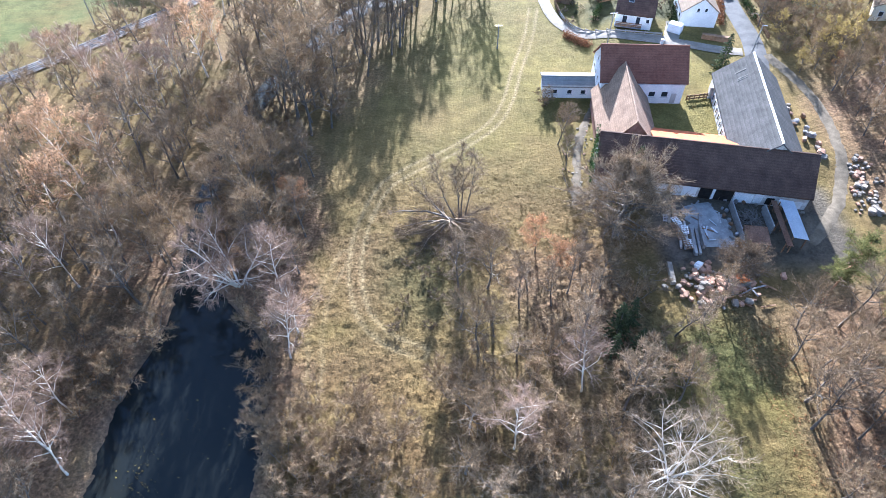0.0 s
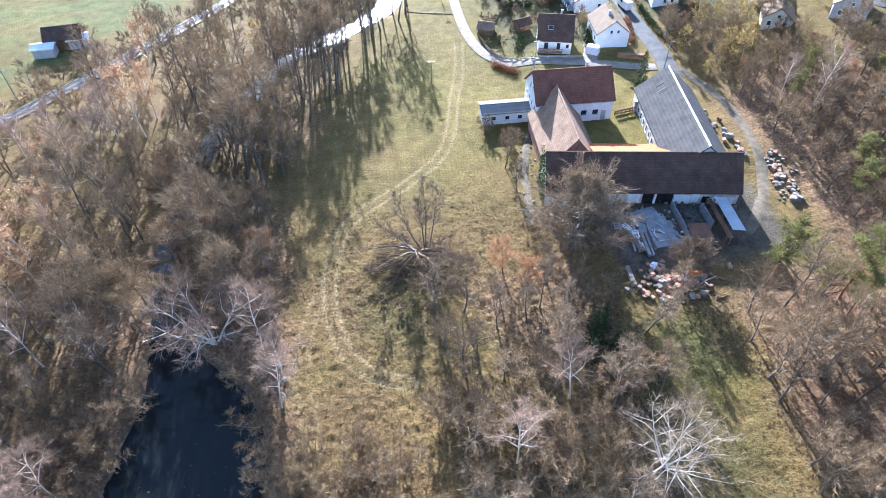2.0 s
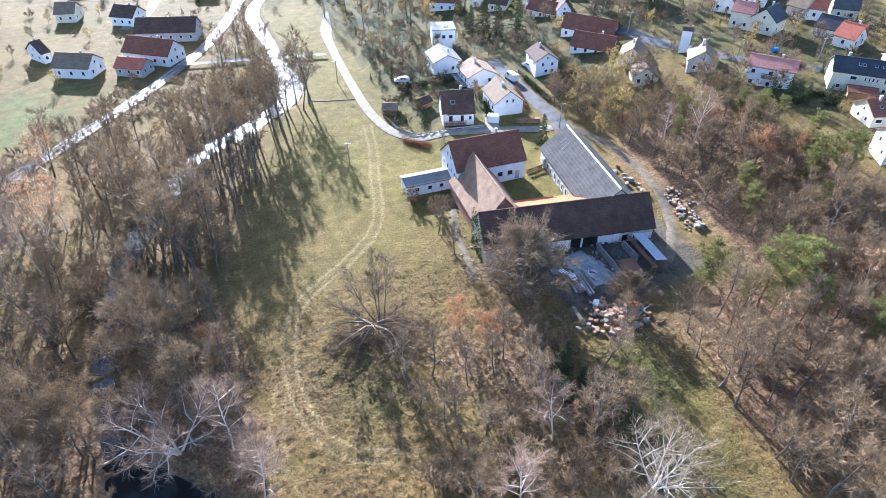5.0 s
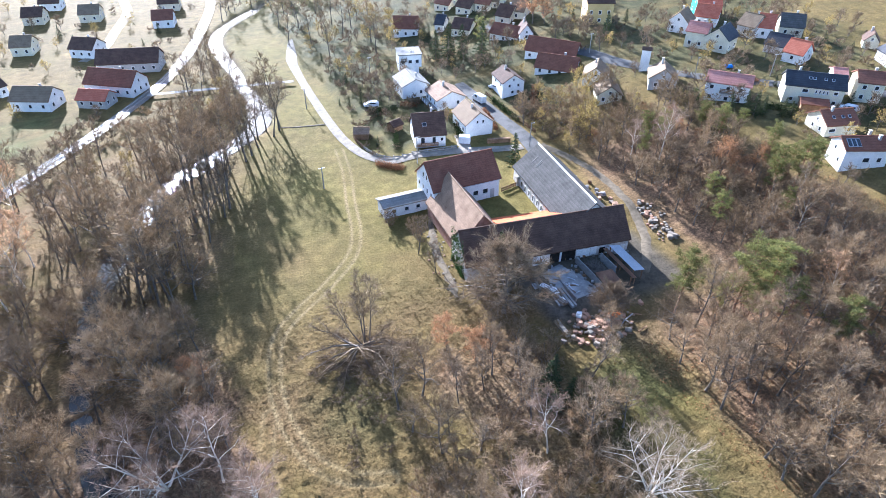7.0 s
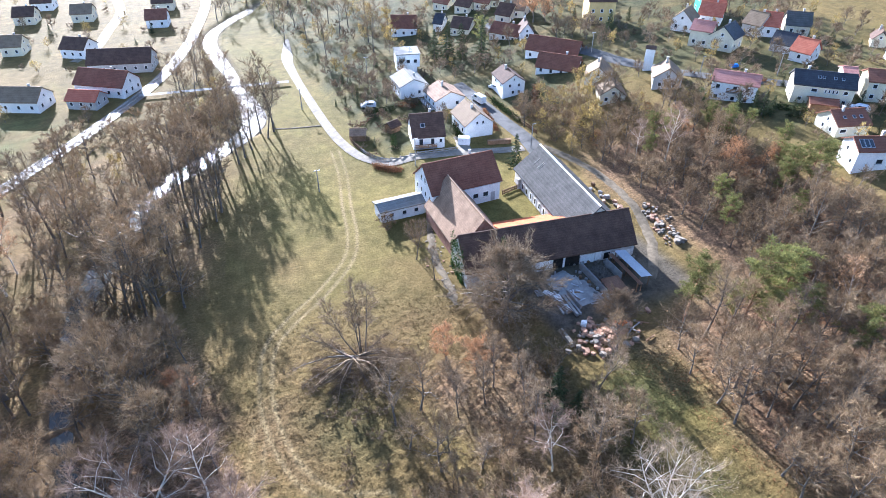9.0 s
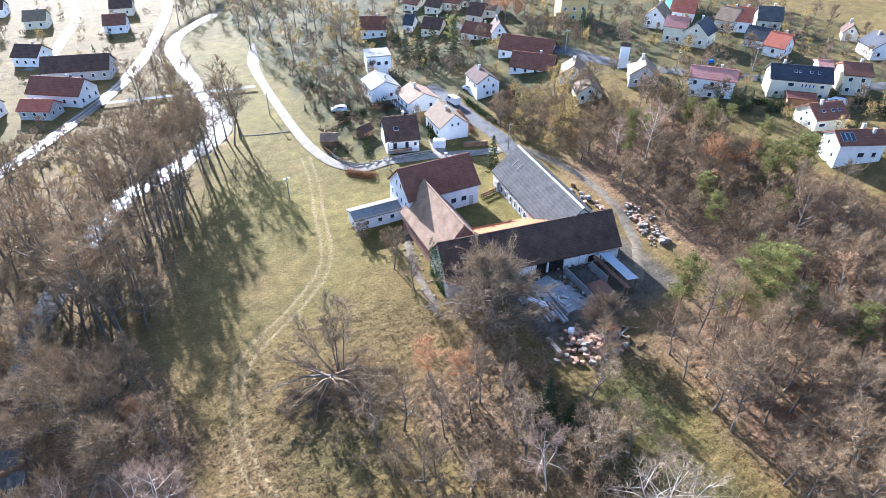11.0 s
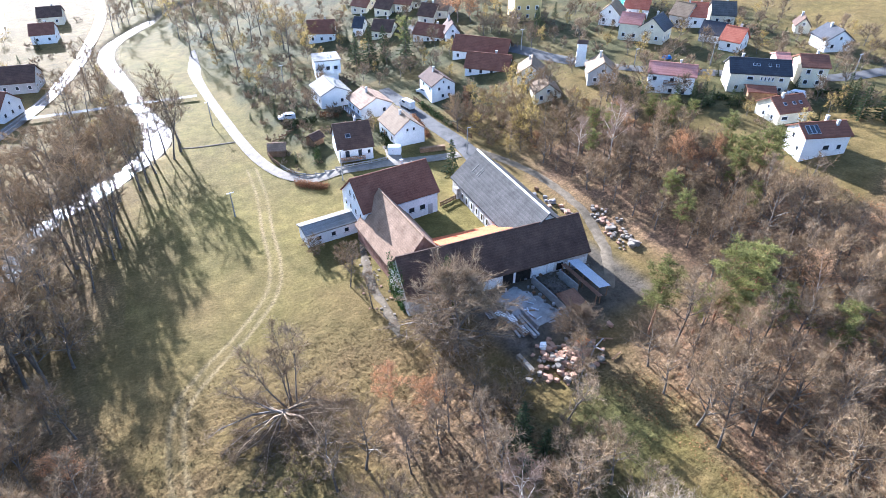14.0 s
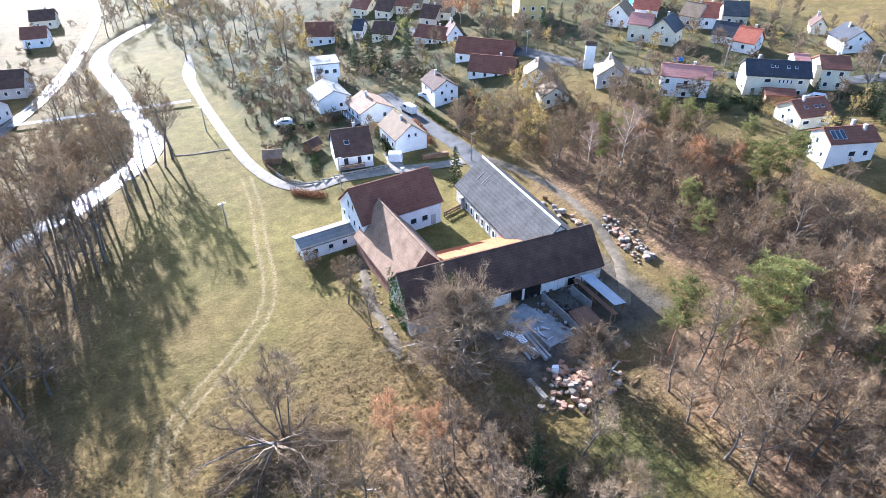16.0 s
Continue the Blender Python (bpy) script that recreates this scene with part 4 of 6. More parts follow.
def spruce_tree(seed, h, spread):
    rnd = random.Random(seed)
    wood, needles = Shape(), Shape()
    trunk = bent(rnd, Vector((0, 0, -0.4)), Vector((0, 0, 1)), h + 0.4, 6, 0.01, 0.0)
    wood.tube(trunk, [0.16 * (1 - i / 6.3) + 0.01 for i in range(7)], 6)
    turn = 0
    for k in range(90):
        f = 0.06 + 0.93 * k / 90
        p, _ = at_on(trunk, f)
        turn += 2.4 + rnd.gauss(0, 0.2)
        ll = spread * (1 - f) ** 0.8 * rnd.uniform(0.5, 1.15) + 0.15
        limb = bent(rnd, p, Vector((math.cos(turn), math.sin(turn), 0.15)), ll, 3, 0.06, -0.12)
        wood.sliver(limb[0], limb[-1], 0.05, rnd)
        for c in range(int(10 + 20 * (1 - f))):
            q, qd = at_on(limb, rnd.uniform(0.1, 1))
            side = Vector((-qd.y, qd.x, 0)).normalized() * rnd.choice((-1, 1))
            d = (qd * 0.8 + side * rnd.uniform(0.3, 1) + Vector((0, 0, rnd.uniform(-0.6, 0.05)))).normalized()
            needles.sliver(q, q + d * rnd.uniform(0.3, 0.75) * (0.5 + 0.5 * (1 - f)), 0.28, rnd)
    return wood, needles


PARTS = {}


def plant(kind, x, y, scale=1.0, turn=0.0, label="", category="tree", group="", name=None, base=None, tall=1.0):
    """Stands a tree of a kind at a place; alike trees share their meshes."""
    made = PARTS[kind]
    z = height(x, y) if base is None else base
    ob = thing(name or made["name"], pose(x, y, z, 0, 0, turn) @ Matrix.Diagonal((scale, scale, scale * tall, 1)), label or made["label"], category, group)
    for pname, data in made["parts"]:
        p = new(pname, data)
        p.parent = ob
    return ob


def kind(key, name, label, shapes):
    parts = []
    for pname, shape, mat in shapes:
        if not shape.v:
            continue
        data = bpy.data.meshes.new(pname)
        data.from_pydata([tuple(v) for v in shape.v], [], shape.f)
        data.materials.append(mat)
        if pname == "trunk":
            data.shade_smooth()
        parts.append((pname, data))
    PARTS[key] = {"name": name, "label": label, "parts": parts}


for i in range(3):
    w, t, l = bare_tree(10 + i, 15, 4.4, limbs=13, branches=7, twigs=13, from_f=0.28, rise=0.9, up=0.12, r0=0.22, twig_w=0.062, twig_len=0.85)
    kind(f"alder{i}", "alder_tree", "bare grey-brown alder with fine upright twigs", [("trunk", w, BARK), ("crown", t, TWIG)])
    w, t, l = bare_tree(20 + i, 14, 4.4, limbs=13, branches=8, twigs=17, from_f=0.33, rise=0.9, up=0.05, r0=0.16, twig_len=0.9, twig_w=0.046)
    kind(f"birch{i}", "birch_tree", "bare birch with pale bark and reddish twigs", [("trunk", w, PALE_BARK), ("crown", t, TWIG_RED)])
    w, t, l = bare_tree(30 + i, 13, 5.0, limbs=15, branches=8, twigs=14, from_f=0.28, rise=0.75, up=0.07, r0=0.24, lean=0.08, twig_w=0.05, twig_len=1.05, thick=0.6)
    kind(f"oak{i}", "oak_tree", "bare spreading oak with grey twigs", [("trunk", w, BARK), ("crown", t, TWIG_GREY)])
    w, t, l = bare_tree(40 + i, 5.5, 2.6, stems=6, limbs=24, branches=6, twigs=13, from_f=0.12, rise=0.9, up=0.1, r0=0.13, bushy=0.35, twig_len=0.62, twig_w=0.05)
    kind(f"shrub{i}", "shrub", "leafless bushy willow shrub with tan twigs", [("trunk", w, BARK), ("crown", t, TWIG_GREY)])
    w, t, l = bare_tree(50 + i, 9, 3.6, limbs=11, branches=6, twigs=9, from_f=0.18, rise=0.8, r0=0.16, leaves=7, leaf=0.2)
    kind(f"rusty{i}", "oak_tree", "young oak still holding rust-brown leaves", [("trunk", w, BARK), ("crown", t, TWIG), ("foliage", l, RUST_LEAF)])
    w, t, l = bare_tree(60 + i, 8, 3.2, limbs=9, branches=5, twigs=7, from_f=0.15, rise=0.8, r0=0.14, leaves=3, leaf=0.32)
    kind(f"yellow{i}", "willow_tree", "small tree with thin yellowed leaves", [("trunk", w, BARK), ("crown", t, TWIG_GREY), ("foliage", l, YELLOW_LEAF)])
    w, t = pine_tree(70 + i, 13.5, 3.0, 0.36)
    kind(f"pine{i}", "pine_tree", "scots pine with a tall reddish trunk and green crown", [("trunk", w, PINE_BARK), ("crown", t, PINE_NEEDLE)])
    w, t = spruce_tree(80 + i, 10, 2.9)
    kind(f"spruce{i}", "spruce_tree", "dark green spruce with dense drooping branches", [("trunk", w, BARK), ("crown", t, SPRUCE_NEEDLE)])
w, t, l = bare_tree(91, 12.5, 7.0, stems=5, limbs=55, branches=9, twigs=7, from_f=0.2, rise=0.8, up=0.05, thick=0.6, twig_w=0.04, twig_len=0.9, r0=0.36, lean=0.3)
kind("white_birch", "birch_tree", "large bare birch with bright white limbs", [("trunk", w, PALE_BARK), ("crown", t, PALE_TWIG)])
w, t, l = bare_tree(92, 12, 6.2, stems=5, limbs=40, branches=8, twigs=12, from_f=0.25, rise=0.75, up=0.05, thick=0.7, twig_w=0.055, twig_len=0.9, r0=0.4, lean=0.25)
kind("pond_birch", "birch_tree", "many-limbed pale birch beside the pond", [("trunk", w, PALE_BARK), ("crown", t, TWIG_RED)])
w, t, l = bare_tree(93, 11.6, 7.0, limbs=38, branches=12, twigs=26, twig_w=0.055, from_f=0.14, rise=0.5, up=0.04, r0=0.4)
kind("barn_oak", "lime_tree", "large bare lime tree with a dense round crown", [("trunk", w, BARK), ("crown", t, TWIG)])

for i in range(3):
    w, t, l = bare_tree(110 + i, 5, 2.4, limbs=8, branches=4, twigs=9, from_f=0.2, rise=0.7, r0=0.12, twig_w=0.09)
    kind(f"fruit{i}", "fruit_tree", "small bare fruit tree in a garden", [("trunk", w, BARK), ("crown", t, TWIG)])
    w, t, l = bare_tree(120 + i, 2.2, 1.3, stems=3, limbs=9, branches=3, twigs=10, from_f=0.1, rise=0.8, r0=0.08, bushy=0.4, twig_len=0.5, twig_w=0.09)
    kind(f"bush{i}", "bush", "low leafless garden bush", [("trunk", w, BARK), ("crown", t, TWIG)])
for i in range(3):
    w, t, l = bare_tree(130 + i, 15, 4.0, limbs=11, branches=6, twigs=8, from_f=0.3, rise=1.0, up=0.1, r0=0.22, twig_w=0.085)
    kind(f"thin{i}", "alder_tree", "tall bare alder with an open crown", [("trunk", w, BARK), ("crown", t, TWIG_GREY)])
    w, t, l = bare_tree(140 + i, 6.5, 3.3, limbs=9, branches=6, twigs=9, from_f=0.2, rise=1.0, r0=0.14, twig_w=0.07, twig_len=0.9)
    kind(f"scrub{i}", "scrub_tree", "small bare tree in hillside scrub", [("trunk", w, BARK), ("crown", t, TWIG_GREY)])
for i in range(2):
    w, t, l = bare_tree(150 + i, 14, 4.6, limbs=12, branches=7, twigs=9, from_f=0.3, rise=0.9, r0=0.2, leaves=5, leaf=0.22)
    kind(f"peach{i}", "birch_tree", "tall birch still holding pale orange leaves", [("trunk", w, PALE_BARK), ("crown", t, TWIG), ("foliage", l, PEACH_LEAF)])
# trees that stand out
HEROES = [("barn_oak", 26.6, 64.0, 1.14), ("white_birch", 25.6, 26.6, 0.92), ("pond_birch", -29.3, 54.4, 1.05), ("oak0", -29, 68.5, 1.25), ("oak1", -25, 62, 1.0),
          ("birch0", 17.2, 37.2, 0.85), ("birch1", 8.2, 29.8, 0.85), ("shrub2", 13.7, 25.2, 1.35), ("shrub0", -18.1, 27.8, 1.2), ("shrub1", -10.8, 27.2, 1.2), ("shrub2", -22.4, 38.8, 1.2), ("shrub0", -23.6, 46.7, 1.25), ("shrub1", -21.8, 33, 1.0), ("shrub1", -24.6, 58.5, 1.5), ("oak0", -28.9, 68, 0.9), ("oak2", -33.2, 80.5, 0.85), ("peach0", -52.6, 74.6, 1.05), ("peach1", -56.5, 69.7, 1.0), ("peach0", -47.3, 107.9, 1.1), ("peach1", -60, 76, 1.0), ("peach0", -49, 62, 0.8), ("alder0", -45.6, 81.5, 1.3), ("alder1", -50.5, 79, 1.25), ("alder2", -39.7, 121.8, 1.3), ("oak2", 4.6, 43.5, 0.75), ("alder1", 6.8, 45.5, 0.55),
          ("rusty0", 13.8, 60.3, 0.75), ("rusty1", 16.8, 56.5, 0.75), ("alder0", 12, 53, 0.6), ("alder2", 15, 50.5, 0.62), ("alder1", 10.5, 50, 0.55), ("alder0", 17.5, 52.5, 0.6), ("alder2", 20, 57, 0.6),
          ("shrub0", 0.2, 37.3, 1.0), ("shrub1", -10, 31.5, 1.25), ("shrub2", -6, 31, 1.1), ("shrub0", 11.8, 29, 1.3), ("shrub1", 15.5, 30.5, 1.2), ("shrub2", 9, 27.5, 1.1), ("shrub1", -2.5, 25, 0.8),
          ("pine0", 52.7, 50.8, 1.0), ("pine1", 62.3, 46.6, 1.1), ("pine2", 65.4, 43.6, 1.1), ("pine0", 68.2, 47.0, 0.9), ("pine2", 60.2, 42.6, 0.75), ("pine1", 64.8, 39.0, 0.8), ("pine0", 58.4, 47.2, 0.6), ("peach1", 73.8, 38.6, 0.78),
          ("spruce0", 23.0, 45.2, 0.75), ("spruce1", 25.0, 47.2, 0.6), ("spruce2", 22.0, 42.6, 0.5), ("spruce0", 25.4, 43.4, 0.5),
          ("barn_oak", 42.4, 55.4, 0.5), ("oak1", 38.6, 50.4, 0.55), ("oak2", 35.5, 48, 0.5), ("oak0", 57, 45.5, 0.8), ("oak1", 52, 43, 0.7), ("spruce1", 55.0, 106.4, 0.82), ("spruce2", 29.5, 70.6, 1.2),
          ("alder1", 21, 79, 0.5), ("alder0", 20.5, 86, 0.55), ("shrub0", 22.5, 92, 0.8), ("shrub1", 19.5, 98, 0.7)]
rnd = random.Random(5)
for k, x, y, s in HEROES:
    plant(k, x, y, s, rnd.uniform(0, 360), group="solitary trees")


def scatter(seed, n, inside, gap, choose, group, tries=30000):
    rnd = random.Random(seed)
    placed = []
    for _ in range(tries):
        if len(placed) >= n:
            break
        x, y = inside[0] + rnd.random() * (inside[1] - inside[0]), inside[2] + rnd.random() * (inside[3] - inside[2])
        if not inside[4](x, y) or any((x - a) ** 2 + (y - b) ** 2 < gap * gap for a, b in placed) or any((x - h[1]) ** 2 + (y - h[2]) ** 2 < gap * gap for h in HEROES):
            continue
        placed.append((x, y))
        k, lo, hi = choose(rnd, x, y)
        plant(k, x, y, rnd.uniform(lo, hi), rnd.uniform(0, 360), group=group, tall=rnd.uniform(0.9, 1.12))
    return placed


def clear(x, y, gap=1.0):
    return gap_at(x, y) > gap


def rail_off(x, y):
    """How far a place lies on the river's side of the railway."""
    i = int(np.argmin(np.hypot(RAIL[:, 0] - x, RAIL[:, 1] - y)))
    best = 1e9
    for j in (max(i - 1, 0), min(i, len(RAIL) - 2)):
        a, b = RAIL[j], RAIL[j + 1]
        u = (b - a) / np.linalg.norm(b - a)
        s = (x - a[0]) * u[1] - (y - a[1]) * u[0]
        best = s if abs(s) < abs(best) else best
    return best


def pick(rnd, table):
    r = rnd.random()
    for p, k, lo, hi in table:
        if r < p:
            return f"{k}{rnd.randrange(3)}", lo, hi
        r -= p
    return f"{table[0][1]}0", table[0][2], table[0][3]


def meadow_edge(y):
    return float(np.interp(y, [0, 45, 60, 75, 95, 115, 135, 150], [-19, -18.5, -21, -21, -19, -15, -9, -2]))


def beside_heroes(x, y):
    """Keeps room round the pale birches."""
    return math.hypot(x + 29.3, y - 53) > 6.5 and math.hypot(x - 26, y - 24) > 7 and math.hypot(x - 8.2, y - 29) > 3.6 and math.hypot(x - 17.2, y - 36.5) > 3.6


def river_x(y):
    return float(np.interp(y, [140, 150, 158, 166, 245, 262, 290], [-15, -3, 4, 7, 8, 18, 44]))


def left_kind(rnd, x, y):
    if x > -45 and y > 80:
        return pick(rnd, [(0.75, "thin", 0.75, 1.05), (0.15, "oak", 0.7, 1.0), (0.1, "shrub", 0.7, 1.2)])
    if x < -44 and y > 48:
        if rnd.random() < 0.16:
            return f"peach{rnd.randrange(2)}", 0.6, 0.95
        return pick(rnd, [(0.4, "thin", 0.75, 1.1), (0.3, "birch", 0.7, 1.0), (0.2, "shrub", 0.7, 1.3), (0.1, "alder", 0.7, 1.0)])
    if y < 50:
        return pick(rnd, [(0.35, "birch", 0.7, 1.0), (0.25, "alder", 0.6, 0.95), (0.2, "oak", 0.6, 0.9), (0.2, "shrub", 0.8, 1.4)])
    return pick(rnd, [(0.25, "birch", 0.7, 1.0), (0.3, "alder", 0.6, 1.0), (0.2, "oak", 0.6, 1.0), (0.08, "rusty", 0.6, 0.9), (0.17, "shrub", 0.8, 1.4)])


scatter(101, 210, (-100, -14, 6, 150, lambda x, y: x < meadow_edge(y) and beside_heroes(x, y) and clear(x, y, 1.2) and rail_off(x, y) > 7 and (lumps(x, y, 0.06) > -0.22 or x > -48) and (y < 82 or x < -48 or lumps(x, y, 0.17) > 0.0)), 4.0, left_kind, "riverside woodland")
BANK = along([(-33, 108), (-27.5, 118), (-20, 128.5), (-11, 136.5), (-3, 143), (5, 150), (10.5, 158)], 1.0)
scatter(109, 31, (-36, 14, 100, 160, lambda x, y: clear(x, y, 0.8) and np.min(np.hypot(BANK[:, 0] - x, BANK[:, 1] - y)) < 5.0), 2.5, lambda r, x, y: pick(r, [(0.8, "thin", 1.0, 1.35), (0.2, "alder", 0.9, 1.15)]), "riverside alders")
scatter(110, 24, (2, 31, 22, 58, lambda x, y: beside_heroes(x, y) and y < 57 - 0.25 * abs(x - 16) and not (28 < x and y > 46)), 4.0, lambda r, x, y: pick(r, [(0.3, "shrub", 0.9, 1.4), (0.25, "alder", 0.6, 0.8), (0.4, "oak", 0.55, 0.8), (0.05, "birch", 0.5, 0.7)]), "copse by the meadow")
scatter(114, 18, (-30, -8, 80, 128, lambda x, y: clear(x, y, 1.0) and abs((x + 21) * 0.86 - (y - 104) * 0.5) < 3.2), 2.6, lambda r, x, y: pick(r, [(0.9, "thin", 1.0, 1.3), (0.1, "alder", 0.8, 1.0)]), "riverside alders")
scatter(117, 30, (-50, -22, 50, 104, lambda x, y: x < meadow_edge(y) and beside_heroes(x, y) and clear(x, y, 0.3)), 2.9, lambda r, x, y: pick(r, [(0.45, "oak", 0.6, 0.95), (0.3, "shrub", 1.0, 1.6), (0.25, "alder", 0.7, 1.0)]), "riverside woodland")
scatter(115, 26, (-64, -41, 12, 62, lambda x, y: clear(x, y, 1.2)), 3.6, lambda r, x, y: pick(r, [(0.5, "alder", 0.6, 0.95), (0.35, "oak", 0.5, 0.85), (0.15, "shrub", 0.8, 1.4)]), "riverside woodland")
scatter(111, 12, (-19, -6, 18, 36, lambda x, y: True), 3.0, lambda r, x, y: pick(r, [(1.0, "shrub", 0.6, 1.1)]), "willow shrubs")
scatter(102, 64, (-60, 60, 135, 330, lambda x, y: 1.0 < gap_at(x, y) < 16 and rail_off(x, y) > 5 and (x < river_x(y) or y > 285)), 4.4, lambda r, x, y: pick(r, [(0.55, "thin", 0.7, 1.0), (0.35, "scrub", 0.8, 1.4), (0.1, "yellow", 0.6, 1.0)]), "riverside woodland")
scatter(103, 172, (42, 112, 2, 68, lambda x, y: beside_heroes(x, y) and y < 47 + 0.33 * max(0, x - 52) and x > 40 + 0.1 * y and not (x > 88 and y > 42)), 3.4, lambda r, x, y: pick(r, [(0.6, "oak", 0.6, 1.05), (0.27, "alder", 0.55, 0.95), (0.02, "rusty", 0.5, 0.85), (0.03, "pine", 0.7, 1.0), (0.08, "shrub", 0.7, 1.1)]), "hillside wood")
def slope_lawn(x, y):
    """The open grass below the villas on the hill."""
    return ((x - 104) * 0.6 + (y - 80) * 0.8) / 16, ((x - 104) * 0.8 - (y - 80) * 0.6) / 7


scatter(104, 94, (70, 112, 56, 112, lambda x, y: x > 73 and y > 47 + 0.3 * (x - 52) and y < 112 - 0.25 * (x - 70) and x < 104 - 0.12 * (y - 60) and sum(v * v for v in slope_lawn(x, y)) > 1 and not (x > 99 and y < 70)), 3.3, lambda r, x, y: pick(r, [(0.66, "scrub", 0.7, 1.2), (0.1, "rusty", 0.35, 0.6), (0.1, "pine", 0.5, 0.7), (0.14, "thin", 0.4, 0.65)]), "hillside wood")
scatter(105, 25, (66, 92, 104, 128, lambda x, y: x > 68), 3.6, lambda r, x, y: pick(r, [(0.45, "yellow", 0.6, 0.95), (0.35, "shrub", 0.8, 1.3), (0.2, "oak", 0.5, 0.7)]), "lane-side trees")
scatter(106, 44, (30, 72, 196, 330, lambda x, y: x < 70), 6.0, lambda r, x, y: pick(r, [(0.85, "thin", 0.8, 1.1), (0.15, "yellow", 0.8, 1.2)]), "far park trees")
for k, x, y, s in [("spruce0", 73, 177, 1.25), ("spruce1", 80, 167, 1.3), ("spruce2", 77, 175, 1.1), ("pine0", 82, 171, 0.9), ("spruce1", 70, 180, 1.0), ("spruce0", 113, 148, 0.8), ("spruce2", 115, 150, 0.7), ("spruce0", 105.5, 91.4, 0.5), ("spruce1", 106.1, 87.7, 0.62), ("spruce2", 107.9, 86.6, 0.6), ("spruce0", 109.4, 85.6, 0.5), ("spruce1", 112.6, 82.7, 0.48), ("spruce0", 114.3, 81.8, 0.4), ("spruce2", 130.3, 66.4, 0.75), ("spruce0", 128, 63, 0.8), ("spruce1", 133, 69, 0.7), ("spruce2", 131, 60, 0.9), ("rusty1", 104, 175, 1.5), ("rusty2", 107, 172, 1.2),
                   ("rusty1", 86.8, 75.2, 0.95), ("rusty0", 89.8, 76.8, 0.8), ("rusty2", 91.9, 71.7, 0.75), ("rusty0", 86, 70.6, 0.8), ("pine0", 90.2, 65.1, 0.75), ("pine1", 92.2, 62.3, 0.85), ("pine2", 95.2, 61.8, 0.75), ("pine0", 87.5, 64.1, 0.7), ("pine1", 95.7, 71.7, 0.65), ("pine2", 98.8, 82.4, 0.5), ("pine0", 94.4, 89.1, 0.6), ("pine2", 97.5, 86.4, 0.5), ("birch1", 82.9, 88.8, 0.95), ("birch0", 79, 94, 0.7)]:
    plant(k, x, y, s, x * 37 % 360, group="village conifers" if k[:2] == "sp" else "hillside wood")
scatter(113, 10, (-9, 4, 42, 63, lambda x, y: math.hypot((x + 3) / 5, (y - 52.5) / 10) < 1), 1.7, lambda r, x, y: pick(r, [(1.0, "bush", 0.5, 0.9)]), "brambles in the meadow")


def off_roads(x, y):
    if sum(v * v for v in slope_lawn(x, y)) < 1 or (97 < x < 112 and y < 72):
        return False
    return all((x - h[0]) ** 2 + (y - h[1]) ** 2 > 45 for h in HOUSE_AT) and not (61 < x < 71 and y < 160)


def garden_kind(r, x, y):
    return pick(r, [(0.4, "bush", 0.7, 1.4), (0.35, "fruit", 0.6, 1.2), (0.17, "yellow", 0.35, 0.6), (0.08, "spruce", 0.25, 0.5)])


scatter(107, 260, (30, 200, 122, 235, lambda x, y: x > 34 and x < 75 + (y - 124) * 1.3 and off_roads(x, y)), 2.6, garden_kind, "garden trees")
scatter(108, 185, (98, 185, 64, 160, lambda x, y: off_roads(x, y) and abs((x - 105) * 0.78 + (y - 130) * 0.62) > 4), 4.0, garden_kind, "garden trees")
scatter(118, 46, (-100, -24, 88, 185, lambda x, y: 3.2 < abs(rail_off(x, y)) < 6.5), 2.2, lambda r, x, y: pick(r, [(0.8, "bush", 0.9, 1.6), (0.2, "fruit", 0.5, 0.9)]), "scrub along the railway")
scatter(119, 70, (27, 62, 122, 178, lambda x, y: all((x - h[0]) ** 2 + (y - h[1]) ** 2 > 34 for h in HOUSE_AT) and x > 27.5 + 0.12 * max(0, y - 140) + 2.2 * max(0, 128 - y) and not (47 < x < 52 and y < 128)), 1.8, lambda r, x, y: pick(r, [(0.7, "bush", 0.5, 1.0), (0.12, "spruce", 0.15, 0.35), (0.18, "fruit", 0.4, 0.8)]), "garden shrubs")
scatter(112, 60, (-110, 10, 190, 330, lambda x, y: rail_off(x, y) < -6 and off_roads(x, y)), 6.0, garden_kind, "garden trees")


# ---- the yard and small things ----
def beam(name, a, b, width, tall, mat, label, category, group="", lift=0.0, kind=""):
    """A squared length between two places on the ground."""
    a, b = Vector(a), Vector(b)
    d = b - a
    mid = (a + b) / 2
    ob = thing(name, pose(mid.x, mid.y, height(mid.x, mid.y) + lift, 0, 0, math.degrees(math.atan2(d.y, d.x))), label, category, group, kind)
    bm = bmesh.new()
    box(bm, -d.length / 2, d.length / 2, -width / 2, width / 2, -0.02, tall, min(width, tall) * 0.08)
    part("body", bm, mat, ob)
    return ob


def rock(name, x, y, sx, sy, sz, mat, label, category, group, seed, lift=0.0):
    """A rough block with knocked-off corners."""
    rnd = random.Random(seed)
    bm = bmesh.new()
    bmesh.ops.create_cube(bm, size=1)
    bmesh.ops.bevel(bm, geom=bm.edges[:], offset=0.16, segments=2, affect="EDGES")
    for v in bm.verts:
        v.co = Vector((v.co.x * sx, v.co.y * sy, (v.co.z + 0.42) * sz)) + Vector((rnd.gauss(0, 0.05), rnd.gauss(0, 0.05), rnd.gauss(0, 0.04))) * max(sx, sy)
    data = bpy.data.meshes.new(name)
    bm.to_mesh(data)
    bm.free()
    data.materials.append(mat)
    ob = new(name, data)
    ob.matrix_basis = pose(x, y, height(x, y) + lift, rnd.uniform(-8, 8), rnd.uniform(-8, 8), rnd.uniform(0, 180))
    return tagged(ob, label, category, group)


